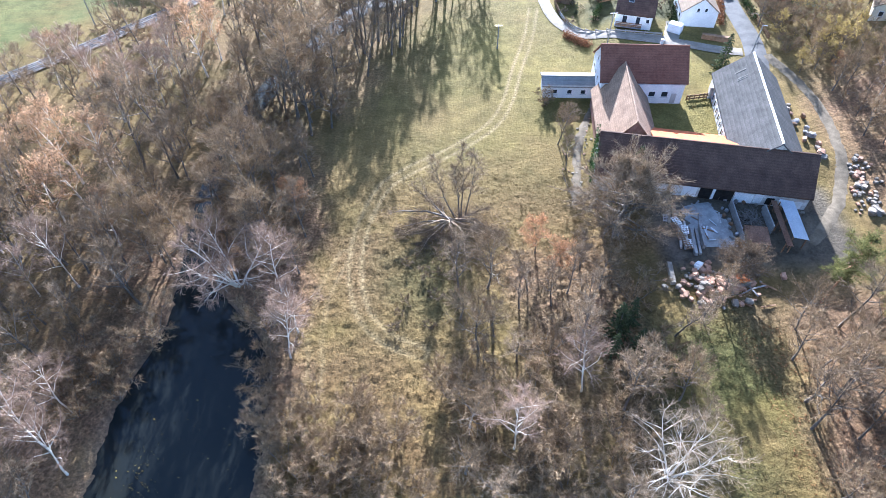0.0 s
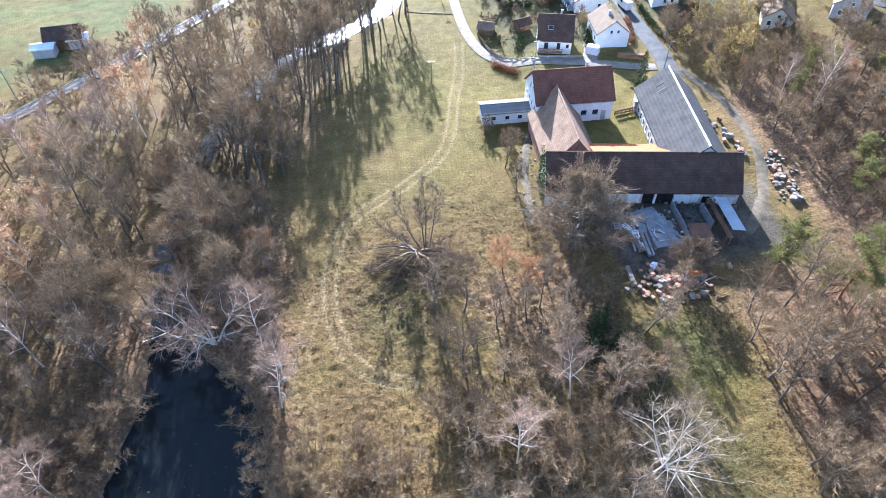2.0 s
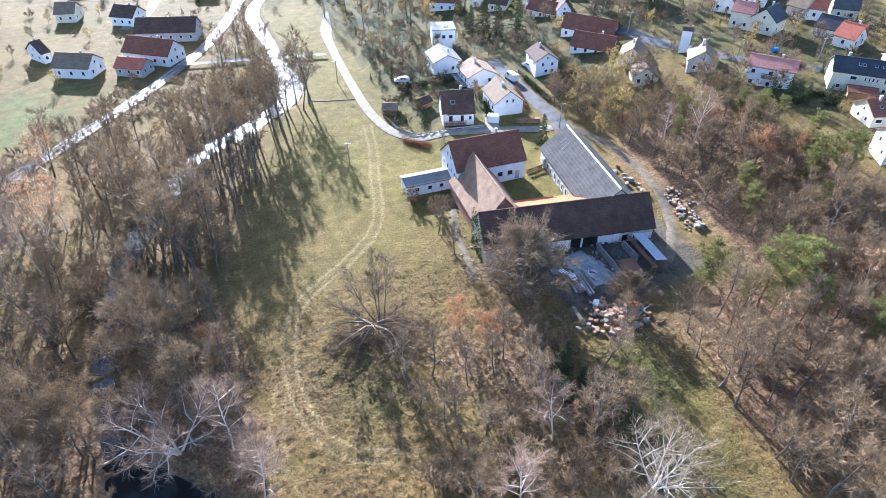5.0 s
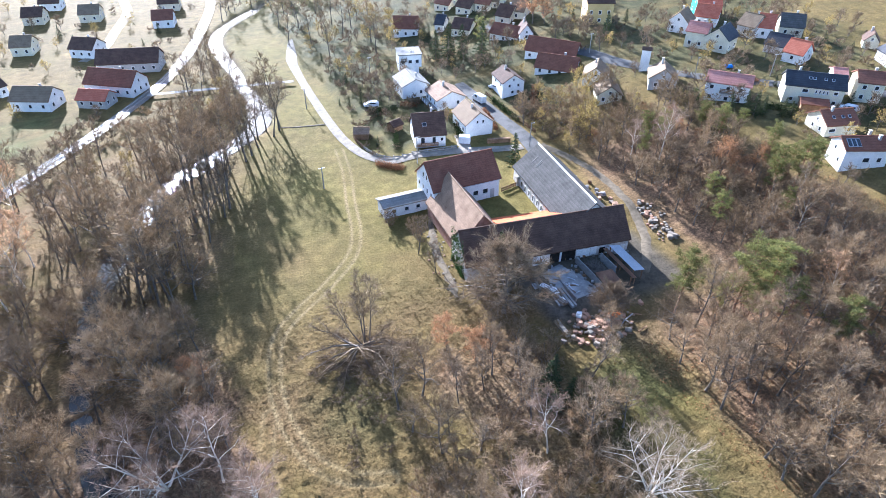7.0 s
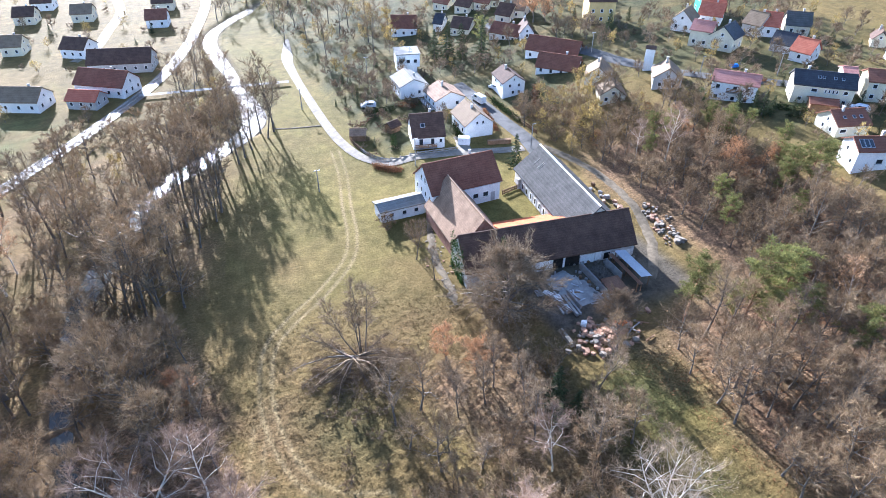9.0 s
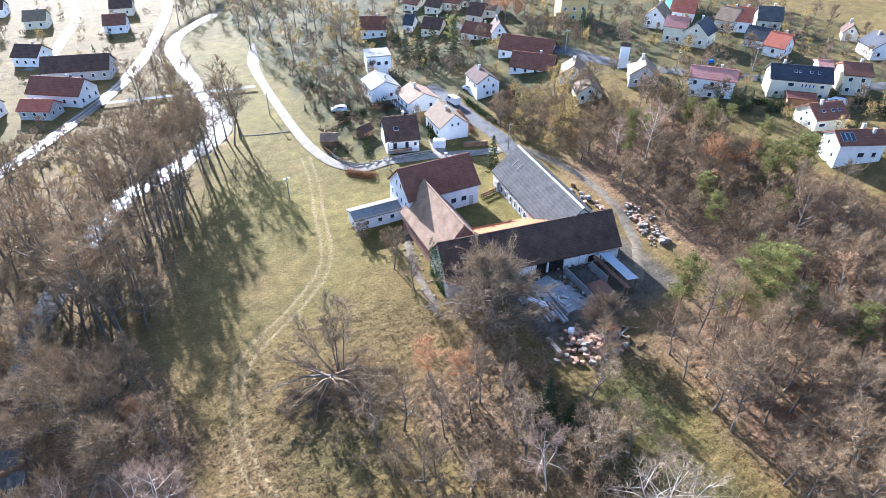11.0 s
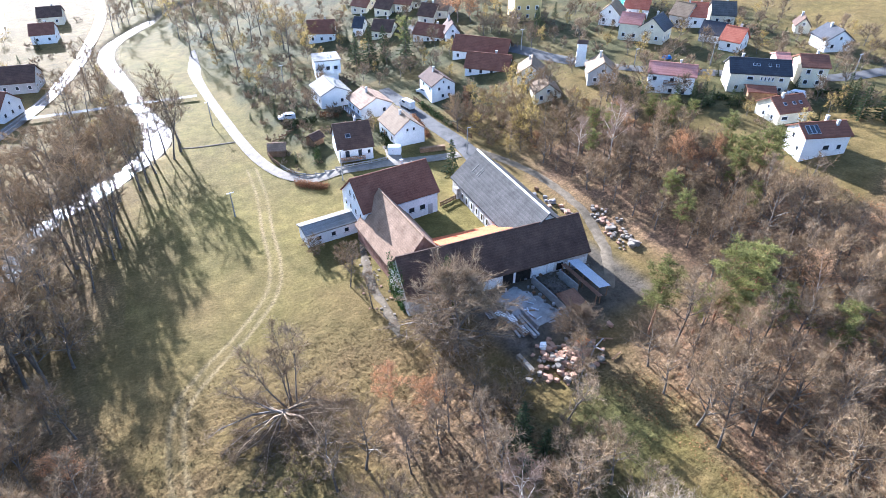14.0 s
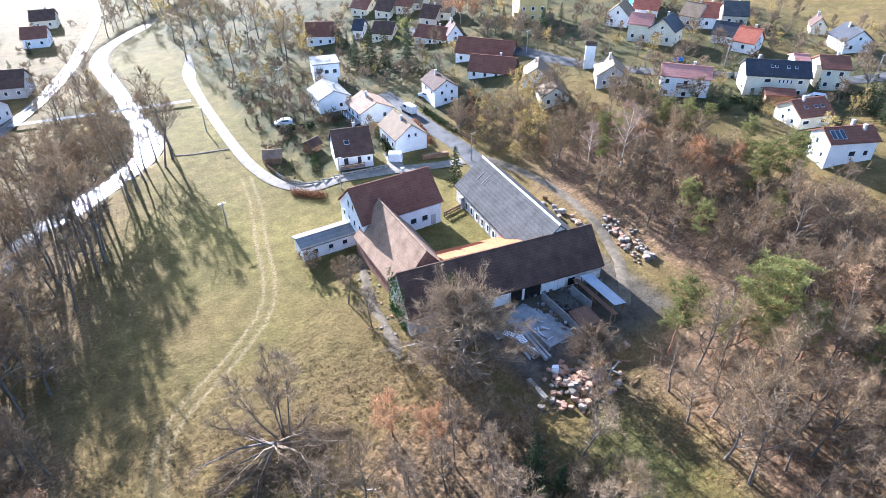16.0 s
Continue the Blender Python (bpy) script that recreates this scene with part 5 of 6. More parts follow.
# Near-black colour that paints the shade inside the barn's openings.
OPENING_SHADE = mottled("opening_shade", (0.012, 0.011, 0.01), (0.03, 0.027, 0.024), 1, 0.95)
TARP_BLUE = mottled("blue_tarpaulin", (0.02, 0.12, 0.42), (0.05, 0.22, 0.6), 1, 0.4)
TARP_ORANGE = mottled("orange_tarpaulin", (0.5, 0.12, 0.03), (0.72, 0.24, 0.08), 1, 0.5)
CAR_WHITE = mottled("white_car_paint", (0.6, 0.61, 0.62), (0.72, 0.73, 0.74), 0.5, 0.25, 4, 0, spec=0.5)
RUBBER = mottled("rubber", (0.015, 0.015, 0.015), (0.03, 0.03, 0.03), 3, 0.8)
IVY = leafy("ivy_leaves", (0.02, 0.045, 0.012), (0.06, 0.1, 0.03), 0.2)

# lower part of the barn front: doors, posts, and dark panels painting the openings' shade
barn = bpy.data.objects["barn"]
for x0, x1, z0, z1, mat, pname, plabel in ((-2.6, -0.4, 1.0, 3.3, WHITE, "door", "white painted plank door"), (0.0, 1.9, 0.9, 3.4, OPENING_SHADE, "opening", "dark panel painting the shade in an open doorway"), (2.0, 2.35, 0.9, 3.5, WHITE, "post", "white gate post"), (2.4, 5.2, 0.9, 3.4, OPENING_SHADE, "opening", "dark panel painting the shade in an open doorway"), (5.4, 8.2, 1.0, 2.9, WHITE, "door", "white painted plank door"), (8.4, 9.6, 1.3, 3.2, WHITE, "shutter", "white shutter"), (10.2, 11.4, 1.2, 2.6, OPENING_SHADE, "opening", "dark panel painting the shade in a window hole"), (11.8, 15.6, 1.0, 2.4, WHITE, "panel", "white plaster panel")):
    bm = bmesh.new()
    box(bm, x0, x1, -4.56, -4.46, z0, z1, 0.02)
    part(pname, bm, mat, barn, plabel)
# orange roof of the stable on the courtyard side of the barn
stable = thing("stable", pose(41.6, 80.9, 1.2, 0, 0, -11.5), "low stable with a bright orange tiled roof", "stable")
bm = bmesh.new()
prism(bm, [(-2.2, -1), (2.6, -1), (2.6, 2.9), (-2.2, 5.0)], -6.6, 6.6)
part("wall", bm, OLD_WALL, stable)
bm = bmesh.new()
prism(bm, [(-2.4, 5.05), (3.7, 2.4), (3.7, 2.6), (-2.4, 5.28)], -6.8, 6.8)
part("roof", bm, ORANGE_TILE, stable)
# ladders of light on the cowshed roof, and its yard side
shed = bpy.data.objects["cowshed"]
for a in (7.2, 7.7, 9.6):
    bm = bmesh.new()
    box(bm, a - 0.06, a + 0.06, 2.0, 3.9, 0, 0.05)
    bmesh.ops.rotate(bm, verts=bm.verts, cent=(a, 0, 0), matrix=Matrix.Rotation(-math.atan2(4.6, 5.5), 3, "X"))
    bmesh.ops.translate(bm, verts=bm.verts, vec=(0, 0, 9.3))
    part("skylight", bm, PALE_ROOF, shed, "narrow pale roof light")
for k in range(7):
    window(shed, pose(-2 + 2.1 * k, 5.5, 1.6, 0, 0, 180), 0.9, 1.5)
bm = bmesh.new()
prism(bm, [(-0.17, 9.2), (0.17, 9.2), (0.08, 9.44), (-0.08, 9.44)], -13.3, 13.3)
part("verge", bm, WHITE, shed, "bright pale ridge strip")

bm = bmesh.new()
box(bm, -0.55, 0.55, -0.5, 0.5, -0.4, 2.2, 0.05)
box(bm, -0.65, 0.65, -0.6, 0.6, 2.2, 2.36, 0.03)
tagged(part("gate_pillar", bm, OLD_WALL, m=pose(50.4, 97.6, height(50.4, 97.6), 0, 0, -8)), "weathered plastered gate pillar closing the courtyard", "pillar")
# concrete bays with scrap between them
strip("pavement_slab", [(40.0, 69.5, 2.6), (41.0, 65, 3.4), (41.2, 60.5, 3.0)], CONCRETE, 0.1, "worn concrete yard slab", "pavement")
for k in range(6):
    y = 69.2 - k * 1.65
    beam("concrete_panel", (45.3 - k * 0.12, y, 0), (45.2 - k * 0.12, y - 1.6, 0), 0.16, 1.5 - 0.1 * (k > 3), CONCRETE, "upright grey concrete panel of the storage bay", "panel", "storage bay walls")
for k in range(3):
    beam("concrete_panel", (50.0 - k * 0.1, 67.8 - k * 1.6, 0), (49.9 - k * 0.1, 66.25 - k * 1.6, 0), 0.16, 1.7, CONCRETE, "upright grey concrete panel of the storage bay", "panel", "storage bay walls")
rnd = random.Random(8)
heap = Shape()
for _ in range(260):
    p = Vector((47.4 + rnd.gauss(0, 0.9), 65.6 + rnd.gauss(0, 1.2), 0))
    p.z = height(p.x, p.y) + rnd.uniform(0, 1.2) * math.exp(-((p.x - 47.4) ** 2 + (p.y - 65.6) ** 2) / 3)
    d = Vector((rnd.gauss(0, 1), rnd.gauss(0, 1), rnd.gauss(0, 0.25))).normalized() * rnd.uniform(0.6, 1.8)
    heap.tube([p, p + d * 0.5, p + d], [0.05, 0.045, 0.03], 4)
tagged(part_from("scrap_heap", heap.v, heap.f, BARK), "tangled heap of brushwood and scrap", "scrap heap", kind="stuff")


def canopy(name, x, y, z, turn, length, width, rise, mat, label):
    g = height(x, y)
    ob = thing(name, pose(x, y, g, 0, 0, turn), label, "canopy")
    bm = bmesh.new()
    n = int(length / 0.12)
    rows = []
    for k in range(n + 1):
        u = -length / 2 + length * k / n
        dz = 0.03 * math.sin(k * math.pi / 1.5)
        rows.append([bm.verts.new((u, -width / 2, z + dz)), bm.verts.new((u, width / 2, z + rise + dz))])
    for r, s in zip(rows, rows[1:]):
        bm.faces.new((r[0], s[0], s[1], r[1]))
    bmesh.ops.solidify(bm, geom=bm.faces[:], thickness=0.03)
    part("roof", bm, mat, ob)
    for sx in (-0.45, 0, 0.45):
        for sy in (-0.42, 0.42):
            bm = bmesh.new()
            box(bm, sx * length - 0.07, sx * length + 0.07, sy * width - 0.07, sy * width + 0.07, -0.1, z + rise * (sy + 0.5) - 0.05)
            part("post", bm, BROWN_WOOD, ob)
    return ob


def pallet(x, y, turn, lift, mat, label):
    """A frame of slats on three bearers."""
    ob = thing("pallet", pose(x, y, height(x, y) + lift, 0, 0, turn), label, "pallet", "pallets and frames in the yard")
    for k in range(3):
        bm = bmesh.new()
        box(bm, -0.8, 0.8, -0.5 + 0.45 * k, -0.4 + 0.45 * k, 0, 0.1)
        part("bearer", bm, mat, ob)
    for k in range(5):
        bm = bmesh.new()
        box(bm, -0.8 + 0.36 * k, -0.64 + 0.36 * k, -0.52, 0.52, 0.1, 0.13)
        part("slat", bm, mat, ob)
    return ob


rnd = random.Random(64)
for k in range(9):
    pallet(35.9 + rnd.gauss(0, 0.8), 66.5 - 0.8 * k + rnd.gauss(0, 0.3), rnd.uniform(60, 110), 0.1 + 0.12 * (k % 3), (WOOD, WHITE, BROWN_WOOD)[k % 3], "weathered slatted pallet lying in the yard")
for k in range(12):
    x, y, a = 40.6 + rnd.gauss(0, 1.6), 64.6 + rnd.gauss(0, 2.6), rnd.uniform(0, 3.1)
    beam("plank", (x, y, 0), (x + rnd.uniform(0.8, 2.4) * math.cos(a), y + rnd.uniform(0.8, 2.4) * math.sin(a), 0), rnd.uniform(0.12, 0.3), 0.08, rnd.choice((WOOD, BROWN_WOOD, ZINC)), "loose board lying on the yard slab", "plank", "loose planks", 0.14)
for k in range(10):
    rock("junk_block", 44.0 + rnd.gauss(0, 0.5), 68.6 - 0.9 * k + rnd.gauss(0, 0.3), rnd.uniform(0.3, 0.7), rnd.uniform(0.3, 0.6), rnd.uniform(0.3, 0.6), rnd.choice((WOOD, ZINC, BROWN_WOOD, CONCRETE)), "odd crate or drum beside the storage bay wall", "scrap", "scrap along the storage bay", 420 + k)
for k in range(9):
    rock("junk_block", 43.5 + 1.5 * k + rnd.gauss(0, 0.3), 70.9 - 0.29 * (1.5 * k) + rnd.gauss(0, 0.25), rnd.uniform(0.4, 1.0), rnd.uniform(0.3, 0.7), rnd.uniform(0.4, 0.9), rnd.choice((WHITE, WOOD, BROWN_WOOD, STONE)), "odd box of junk against the barn front", "scrap", "junk along the barn front", 440 + k)
canopy("shed_canopy", 52.6, 63.9, 2.2, 84, 8.2, 2.3, 0.35, CORRUGATED, "open shed roofed with pale corrugated sheets")
canopy("shed_canopy", 50.9, 63.7, 1.75, 84, 9.6, 1.0, 0.2, RUSTY, "narrow dark lean-to roof beside the shed")
canopy("shed_canopy", 46.5, 61.3, 1.6, -8, 3.4, 3.5, 0.3, RUSTY, "small canopy of rusty brown sheets")
for k, (a, c, w, h, m) in enumerate([((37.9, 64.2, 0), (37.2, 58.8, 0), 0.5, 0.5, CONCRETE), ((38.5, 64.0, 0), (37.9, 58.9, 0), 0.35, 0.45, CONCRETE), ((39.1, 64.2, 0), (38.7, 60.0, 0), 0.3, 0.9, WOOD), ((36.7, 65.3, 0), (36.0, 60.0, 0), 0.3, 0.3, WOOD), ((36.2, 65.0, 0), (35.4, 60.2, 0), 0.3, 0.3, WOOD), ((37.2, 65.6, 0), (36.5, 60.4, 0), 0.25, 0.35, WOOD), ((40.2, 67.5, 0), (39.4, 64.5, 0), 0.5, 0.35, WOOD), ((36.5, 69.5, 0), (36.0, 66.5, 0), 0.6, 0.4, BROWN_WOOD), ((35.6, 68.2, 0), (35.0, 65.5, 0), 0.4, 0.3, STONE), ((43.2, 67.6, 0), (42.8, 65.2, 0), 0.2, 0.2, WOOD)]):
    beam("stacked_beam", a, c, w, h, m, "long weathered beam lying in the yard", "beam", "stacked beams")
beam("kerb_log", (33.1, 57.8, 0), (32.8, 53.9, 0), 0.7, 0.6, STONE, "pale curved kerb stone edging the rubble", "kerb")
rnd = random.Random(21)
for k in range(150):
    x, y = 38.8 + rnd.gauss(0, 3.0), 53.6 + rnd.gauss(0, 1.6)
    s = rnd.uniform(0.28, 0.9)
    rock("rubble_block", x, y, s * rnd.uniform(0.9, 1.6), s, s * rnd.uniform(0.5, 0.8), rnd.choice((RUBBLE, RUBBLE, STONE)), "broken brick and stone block in the rubble", "rubble", "rubble blocks", k, 0.45 * math.exp(-((x - 38.6) / 2.4) ** 2 - ((y - 53.6) / 1.4) ** 2))
for k in range(16):
    x, y, a = 42.5 + rnd.gauss(0, 1.8), 52.0 + rnd.gauss(0, 1.0), rnd.uniform(0, 3.1)
    beam("plank", (x, y, 0), (x + 2.2 * math.cos(a), y + 2.2 * math.sin(a), 0), 0.22, 0.09, rnd.choice((WOOD, BROWN_WOOD)), "loose weathered plank beside the rubble", "plank", "loose planks", 0.05 + 0.1 * (k % 3))
rock("stone_block", 37.1, 56.9, 1.2, 1.0, 0.8, WHITE, "clean white stone block on the rubble", "stone", "", 77)
rock("tarpaulin", 42.7, 54.6, 1.8, 1.3, 0.9, TARP_ORANGE, "heap under an orange tarpaulin", "tarpaulin", "", 78)
for k, (x, y, s, m) in enumerate([(69.1, 79.0, 1.3, STONE), (68.6, 77.4, 1.0, STONE), (70.4, 78, 0.9, STONE), (67.9, 75.3, 1.3, RUBBLE), (69.2, 75.9, 1.0, RUBBLE), (67.3, 73.3, 1.5, STONE), (68.8, 73.7, 1.1, STONE), (70.7, 74.4, 1.0, STONE), (66.0, 71.2, 1.0, STONE), (67.4, 71.6, 0.9, STONE), (67.6, 70.0, 1.2, STONE), (69.0, 70.6, 1.0, STONE), (66.4, 69.6, 0.9, STONE), (66.9, 67.2, 2.0, STONE), (69.6, 76.9, 0.8, STONE), (66.2, 72.9, 0.8, RUBBLE), (68.2, 68.6, 0.8, STONE), (65.6, 67.9, 0.6, STONE)]):
    for e in range(2):
        rock("stone_block", x + 0.9 * math.cos(k * 2.4 + e), y + 0.9 * math.sin(k * 2.4 + e), s * (0.75 - 0.2 * e), s * (0.6 - 0.1 * e), s * 0.4, RUBBLE if (k + e) % 3 == 0 else STONE, "small broken stone beside the farm track", "stone", "stone blocks by the track", 250 + 2 * k + e)
    rock("stone_block", x, y, s * 0.72, s * 0.55, s * 0.42, m, "pale rough stone block beside the farm track", "stone", "stone blocks by the track", 200 + k)
for k in range(14):
    rock("junk_block", 64.6 + rnd.gauss(0, 0.7) - 0.05 * k, 80 + k * 1.1, rnd.uniform(0.5, 1.5), rnd.uniform(0.5, 1.1), rnd.uniform(0.4, 0.9), rnd.choice((STONE, WOOD, BROWN_WOOD, RUBBLE)), "odd block of scrap behind the outbuilding", "scrap", "scrap behind the outbuilding", 300 + k)
strip("pavement_drive", [(50.6, 126, 1.5), (49.2, 121, 1.8), (47.6, 117.4, 1.9)], GRAVEL, 0.12, "pale paved drive beside a house", "drive", 0.2)
strip("path_bank", [(28.2, 96.5, 0.6), (25.8, 91, 0.9), (23.9, 84, 0.9), (22.6, 77, 0.9), (21.2, 71, 0.5)], MUD, 0.1, "pale stony bank along the wing", "bank", 1.4)
for k in range(46):
    t = k / 46
    x, y = 28 - 6.5 * t ** 0.8 + rnd.gauss(0, 0.9), 96 - 24 * t + rnd.gauss(0, 0.6)
    w = rnd.uniform(0.15, 0.42)
    rock("bank_stone", x, y, w * 1.3, w, w * 0.5, rnd.choice((STONE, STONE, RUBBLE, MUD)), "rough stone lying on the bank", "stone", "stones on the bank", 700 + k)

# ivy on the barn's gable
ivy = Shape()
for _ in range(1500):
    t = rnd.random()
    ivy.leaf(Vector((-16.5 - rnd.uniform(0.02, 0.35), rnd.uniform(-3.4, 3.6), 7.6 * t * t + rnd.uniform(-0.5, 0.2))), rnd.uniform(0.15, 0.35), rnd)
part_from("ivy", ivy.v, ivy.f, IVY, barn, "dark green ivy on the gable")

# split tree in the meadow: limbs fanned out on the ground and a few standing stems
rnd = random.Random(33)
split = thing("fallen_tree", pose(1.3, 66.4, height(1.3, 66.4)), "storm-split tree with limbs fanned out on the grass", "tree")
twigs = Shape()
SPLIT_WOOD = mottled("split_wood", (0.2, 0.14, 0.085), (0.5, 0.38, 0.25), 1.5, 0.85)
for az, ln, el, r in [(170, 10.5, 0.16, 0.17), (158, 11, 0.24, 0.2), (146, 10, 0.3, 0.16), (185, 9.5, 0.1, 0.13), (262, 7.5, 0.14, 0.16), (275, 7, 0.3, 0.12), (305, 10, 0.12, 0.17), (325, 11.5, 0.1, 0.2), (340, 10, 0.2, 0.15), (350, 8, 0.12, 0.12), (215, 9, 0.12, 0.13), (240, 8, 0.2, 0.12), (131, 9, 0.35, 0.11), (110, 6, 0.5, 0.1), (199, 9, 0.16, 0.12), (229, 8.5, 0.1, 0.13), (289, 8, 0.16, 0.12), (20, 6, 0.25, 0.1), (163, 8, 0.42, 0.1), (317, 8, 0.36, 0.1)]:
    a = radians(az)
    pts = bent(rnd, Vector((rnd.gauss(0, 0.3), rnd.gauss(0, 0.3), 0.8)), Vector((math.cos(a), math.sin(a), el + 0.12)), ln * 0.92, 5, 0.2, -0.06)
    for p in pts:
        p.z = max(p.z, 0.1)
    one = Shape()
    one.tube(pts, [r, r * 0.85, r * 0.7, r * 0.5, r * 0.35, 0.02], 5)
    part_from("limb", one.v, one.f, SPLIT_WOOD if az % 2 else BARK, split)
    for _ in range(75):
        p, d = at_on(pts, rnd.uniform(0.3, 1))
        q = p + (d + Vector((rnd.gauss(0, 0.6), rnd.gauss(0, 0.6), rnd.gauss(0.2, 0.3)))).normalized() * rnd.uniform(0.6, 1.8)
        q.z = max(q.z, 0.05)
        twigs.sliver(p, q, 0.06, rnd)
        for _ in range(3):
            m = p.lerp(q, rnd.uniform(0.3, 1))
            w = m + Vector((rnd.gauss(0, 0.5), rnd.gauss(0, 0.5), rnd.gauss(0.1, 0.25)))
            twigs.sliver(m, Vector((w.x, w.y, max(w.z, 0.05))), 0.05, rnd)
for _ in range(2600):
    p = Vector((rnd.gauss(1.2, 3.2), rnd.gauss(-2.0, 2.8), abs(rnd.gauss(0.3, 0.5))))
    q = p + Vector((rnd.gauss(0, 0.7), rnd.gauss(0, 0.7), rnd.gauss(0.3, 0.35)))
    twigs.sliver(p, Vector((q.x, q.y, max(q.z, 0.02))), 0.07, rnd)
tagged(part_from("brushwood", twigs.v, twigs.f, TWIG, split), kind="stuff")
for k, (dx, dy, lx, ly, h) in enumerate([(0.8, 1.0, -0.42, 0.1, 12), (1.6, 1.6, -0.02, 0.12, 13.5), (2.2, 1.2, 0.3, 0.1, 13), (1.2, 1.2, -0.22, 0.05, 11)]):
    w, t, _ = bare_tree(400 + k, h, 2.0, limbs=11, branches=6, twigs=8, from_f=0.35, rise=1.2, r0=0.13, twig_w=0.05)
    ob = thing("sapling", pose(1.3 + dx, 66.4 + dy, height(1.3 + dx, 66.4 + dy), math.degrees(-ly), math.degrees(lx), 0), "slender bare stem standing by the split tree", "tree", "stems by the split tree")
    part_from("trunk", w.v, w.f, BARK, ob)
    part_from("crown", t.v, t.f, TWIG, ob)


# ---- poles, fences, cars ----
def pole(x, y, tall, lamp=False, label="tall grey utility pole"):
    ob = thing("utility_pole", pose(x, y, height(x, y)), label, "pole", "utility poles")
    s = Shape()
    s.tube([Vector((0, 0, -0.5)), Vector((0, 0, tall / 2)), Vector((0, 0, tall))], [0.14, 0.12, 0.09], 8)
    part_from("shaft", s.v, s.f, CONCRETE, ob)
    bm = bmesh.new()
    box(bm, -0.7 if not lamp else -0.1, 0.7 if not lamp else 0.9, -0.06, 0.06, tall - 0.3, tall - 0.16)
    part("crossarm" if not lamp else "lamp_arm", bm, ZINC, ob)
    return ob


for x, y, h, l in [(11.7, 118.1, 5.5, False), (21, 164, 6.5, False), (34.7, 117.4, 7.0, False), (44.2, 173.5, 7, False), (115.6, 112.8, 4.6, True), (130.9, 101.5, 6, False), (148.8, 75.4, 6, False), (102.5, 141.8, 6, False), (63.2, 112.5, 6.5, True)]:
    pole(x, y, h, l)
pole(-77.5, 128.1, 6.5)
house("garden_hut", -95.2, 150.0, 0, 6.0, 4.0, 2.2, 3.0, WHITE, PALE_ROOF, "white garden house with a pale roof beyond the railway", group="garden buildings")
house("garden_hut", -75.9, 146.5, 2, 4.6, 3.2, 2.2, 2.6, GREY_WALL, CORRUGATED, "small shed with a pale metal roof", group="garden buildings")
house("garden_hut", -69.2, 150.2, 12, 4.4, 3.0, 2.2, 2.6, GREY_WALL, CORRUGATED, "small shed with a pale metal roof", group="garden buildings")
house("garden_hut", -72.2, 151.0, 5, 8.0, 5.0, 2.6, 4.6, BROWN_WOOD, DARK_TILE, "dark wooden barn between two sheds", group="garden buildings")


def fence(points, tall, mat, label, every=1.6, boards=2, group="garden fences"):
    line = along([(x, y) for x, y in points], every)
    x0, y0 = line[0]
    ob = thing("fence", pose(x0, y0, height(x0, y0)), label, "fence", group)
    z0 = height(x0, y0)
    for i, (x, y) in enumerate(line):
        bm = bmesh.new()
        z = height(x, y) - z0
        box(bm, x - x0 - 0.09, x - x0 + 0.09, y - y0 - 0.09, y - y0 + 0.09, z - 0.3, z + tall)
        part("post", bm, mat, ob)
        if i:
            px, py = line[i - 1]
            d = Vector((x - px, y - py, 0))
            for k in range(boards):
                bm = bmesh.new()
                box(bm, 0.12, d.length - 0.12, -0.03, 0.03, tall * (0.25 + 0.5 * k) - 0.15, tall * (0.25 + 0.5 * k) + 0.15)
                part("rail", bm, mat, ob, m=pose(px - x0, py - y0, height(px, py) - z0, 0, 0, math.degrees(math.atan2(d.y, d.x))))
    return ob


fence([(26.8, 133), (28.2, 127.5), (31.3, 124.0), (35.3, 121.8), (41, 120.6), (46.5, 119.7)], 0.95, CONCRETE, "low garden fence with pale posts along the lane")
fence([(26.8, 133), (26.6, 140), (30, 145), (37, 146.5)], 1.1, BROWN_WOOD, "brown wooden garden fence")
fence([(68.5, 118), (69, 132), (69.8, 146)], 1.1, BROWN_WOOD, "wooden fence along the village street")
fence([(45.6, 96.6), (49.6, 97.3)], 1.1, BROWN_WOOD, "brown board fence closing the courtyard", 0.8)


def car(x, y, turn, label, van=False, mat=None):
    ob = thing("van" if van else "car", pose(x, y, height(x, y) + 0.2, 0, 0, turn), label, "van" if van else "car", "parked cars")
    bm = bmesh.new()
    top = [(-2.1, 0.35), (2.1, 0.35), (2.15, 0.85), (1.3, 1.0), (0.6, 1.55), (-1.5, 1.55), (-2.1, 1.0)] if not van else [(-2.5, 0.35), (2.4, 0.35), (2.45, 1.1), (1.8, 1.35), (1.2, 2.2), (-2.5, 2.25)]
    prism(bm, top, -0.85, 0.85)
    bmesh.ops.bevel(bm, geom=bm.edges[:], offset=0.07, segments=2, affect="EDGES")
    part("body", bm, mat or CAR_WHITE, ob)
    bm = bmesh.new()
    box(bm, -0.78, 0.78, -1.2 if not van else -0.2, 0.45 if not van else 1.0, 1.05 if not van else 1.35, 1.48 if not van else 2.0, 0.05)
    bmesh.ops.scale(bm, verts=bm.verts, vec=(1.115, 1.02, 1))
    part("glass", bm, GLASS, ob, "dark car windows")
    for sx in (-0.8, 0.8):
        for sy in (-1.35, 1.35):
            s = Shape()
            s.tube([Vector((sx - 0.12, sy, 0.12)), Vector((sx - 0.1, sy, 0.12)), Vector((sx + 0.1, sy, 0.12)), Vector((sx + 0.12, sy, 0.12))], [0.02, 0.32, 0.32, 0.02], 12)
            part_from("wheel", s.v, s.f, RUBBER, ob)
    return ob


car(36.8, 153, 70, "white car parked on a garden drive")
car(65.7, 142.8, 5, "white van parked in the village street", True)
car(73.5, 146.8, 20, "white car parked beside a house")
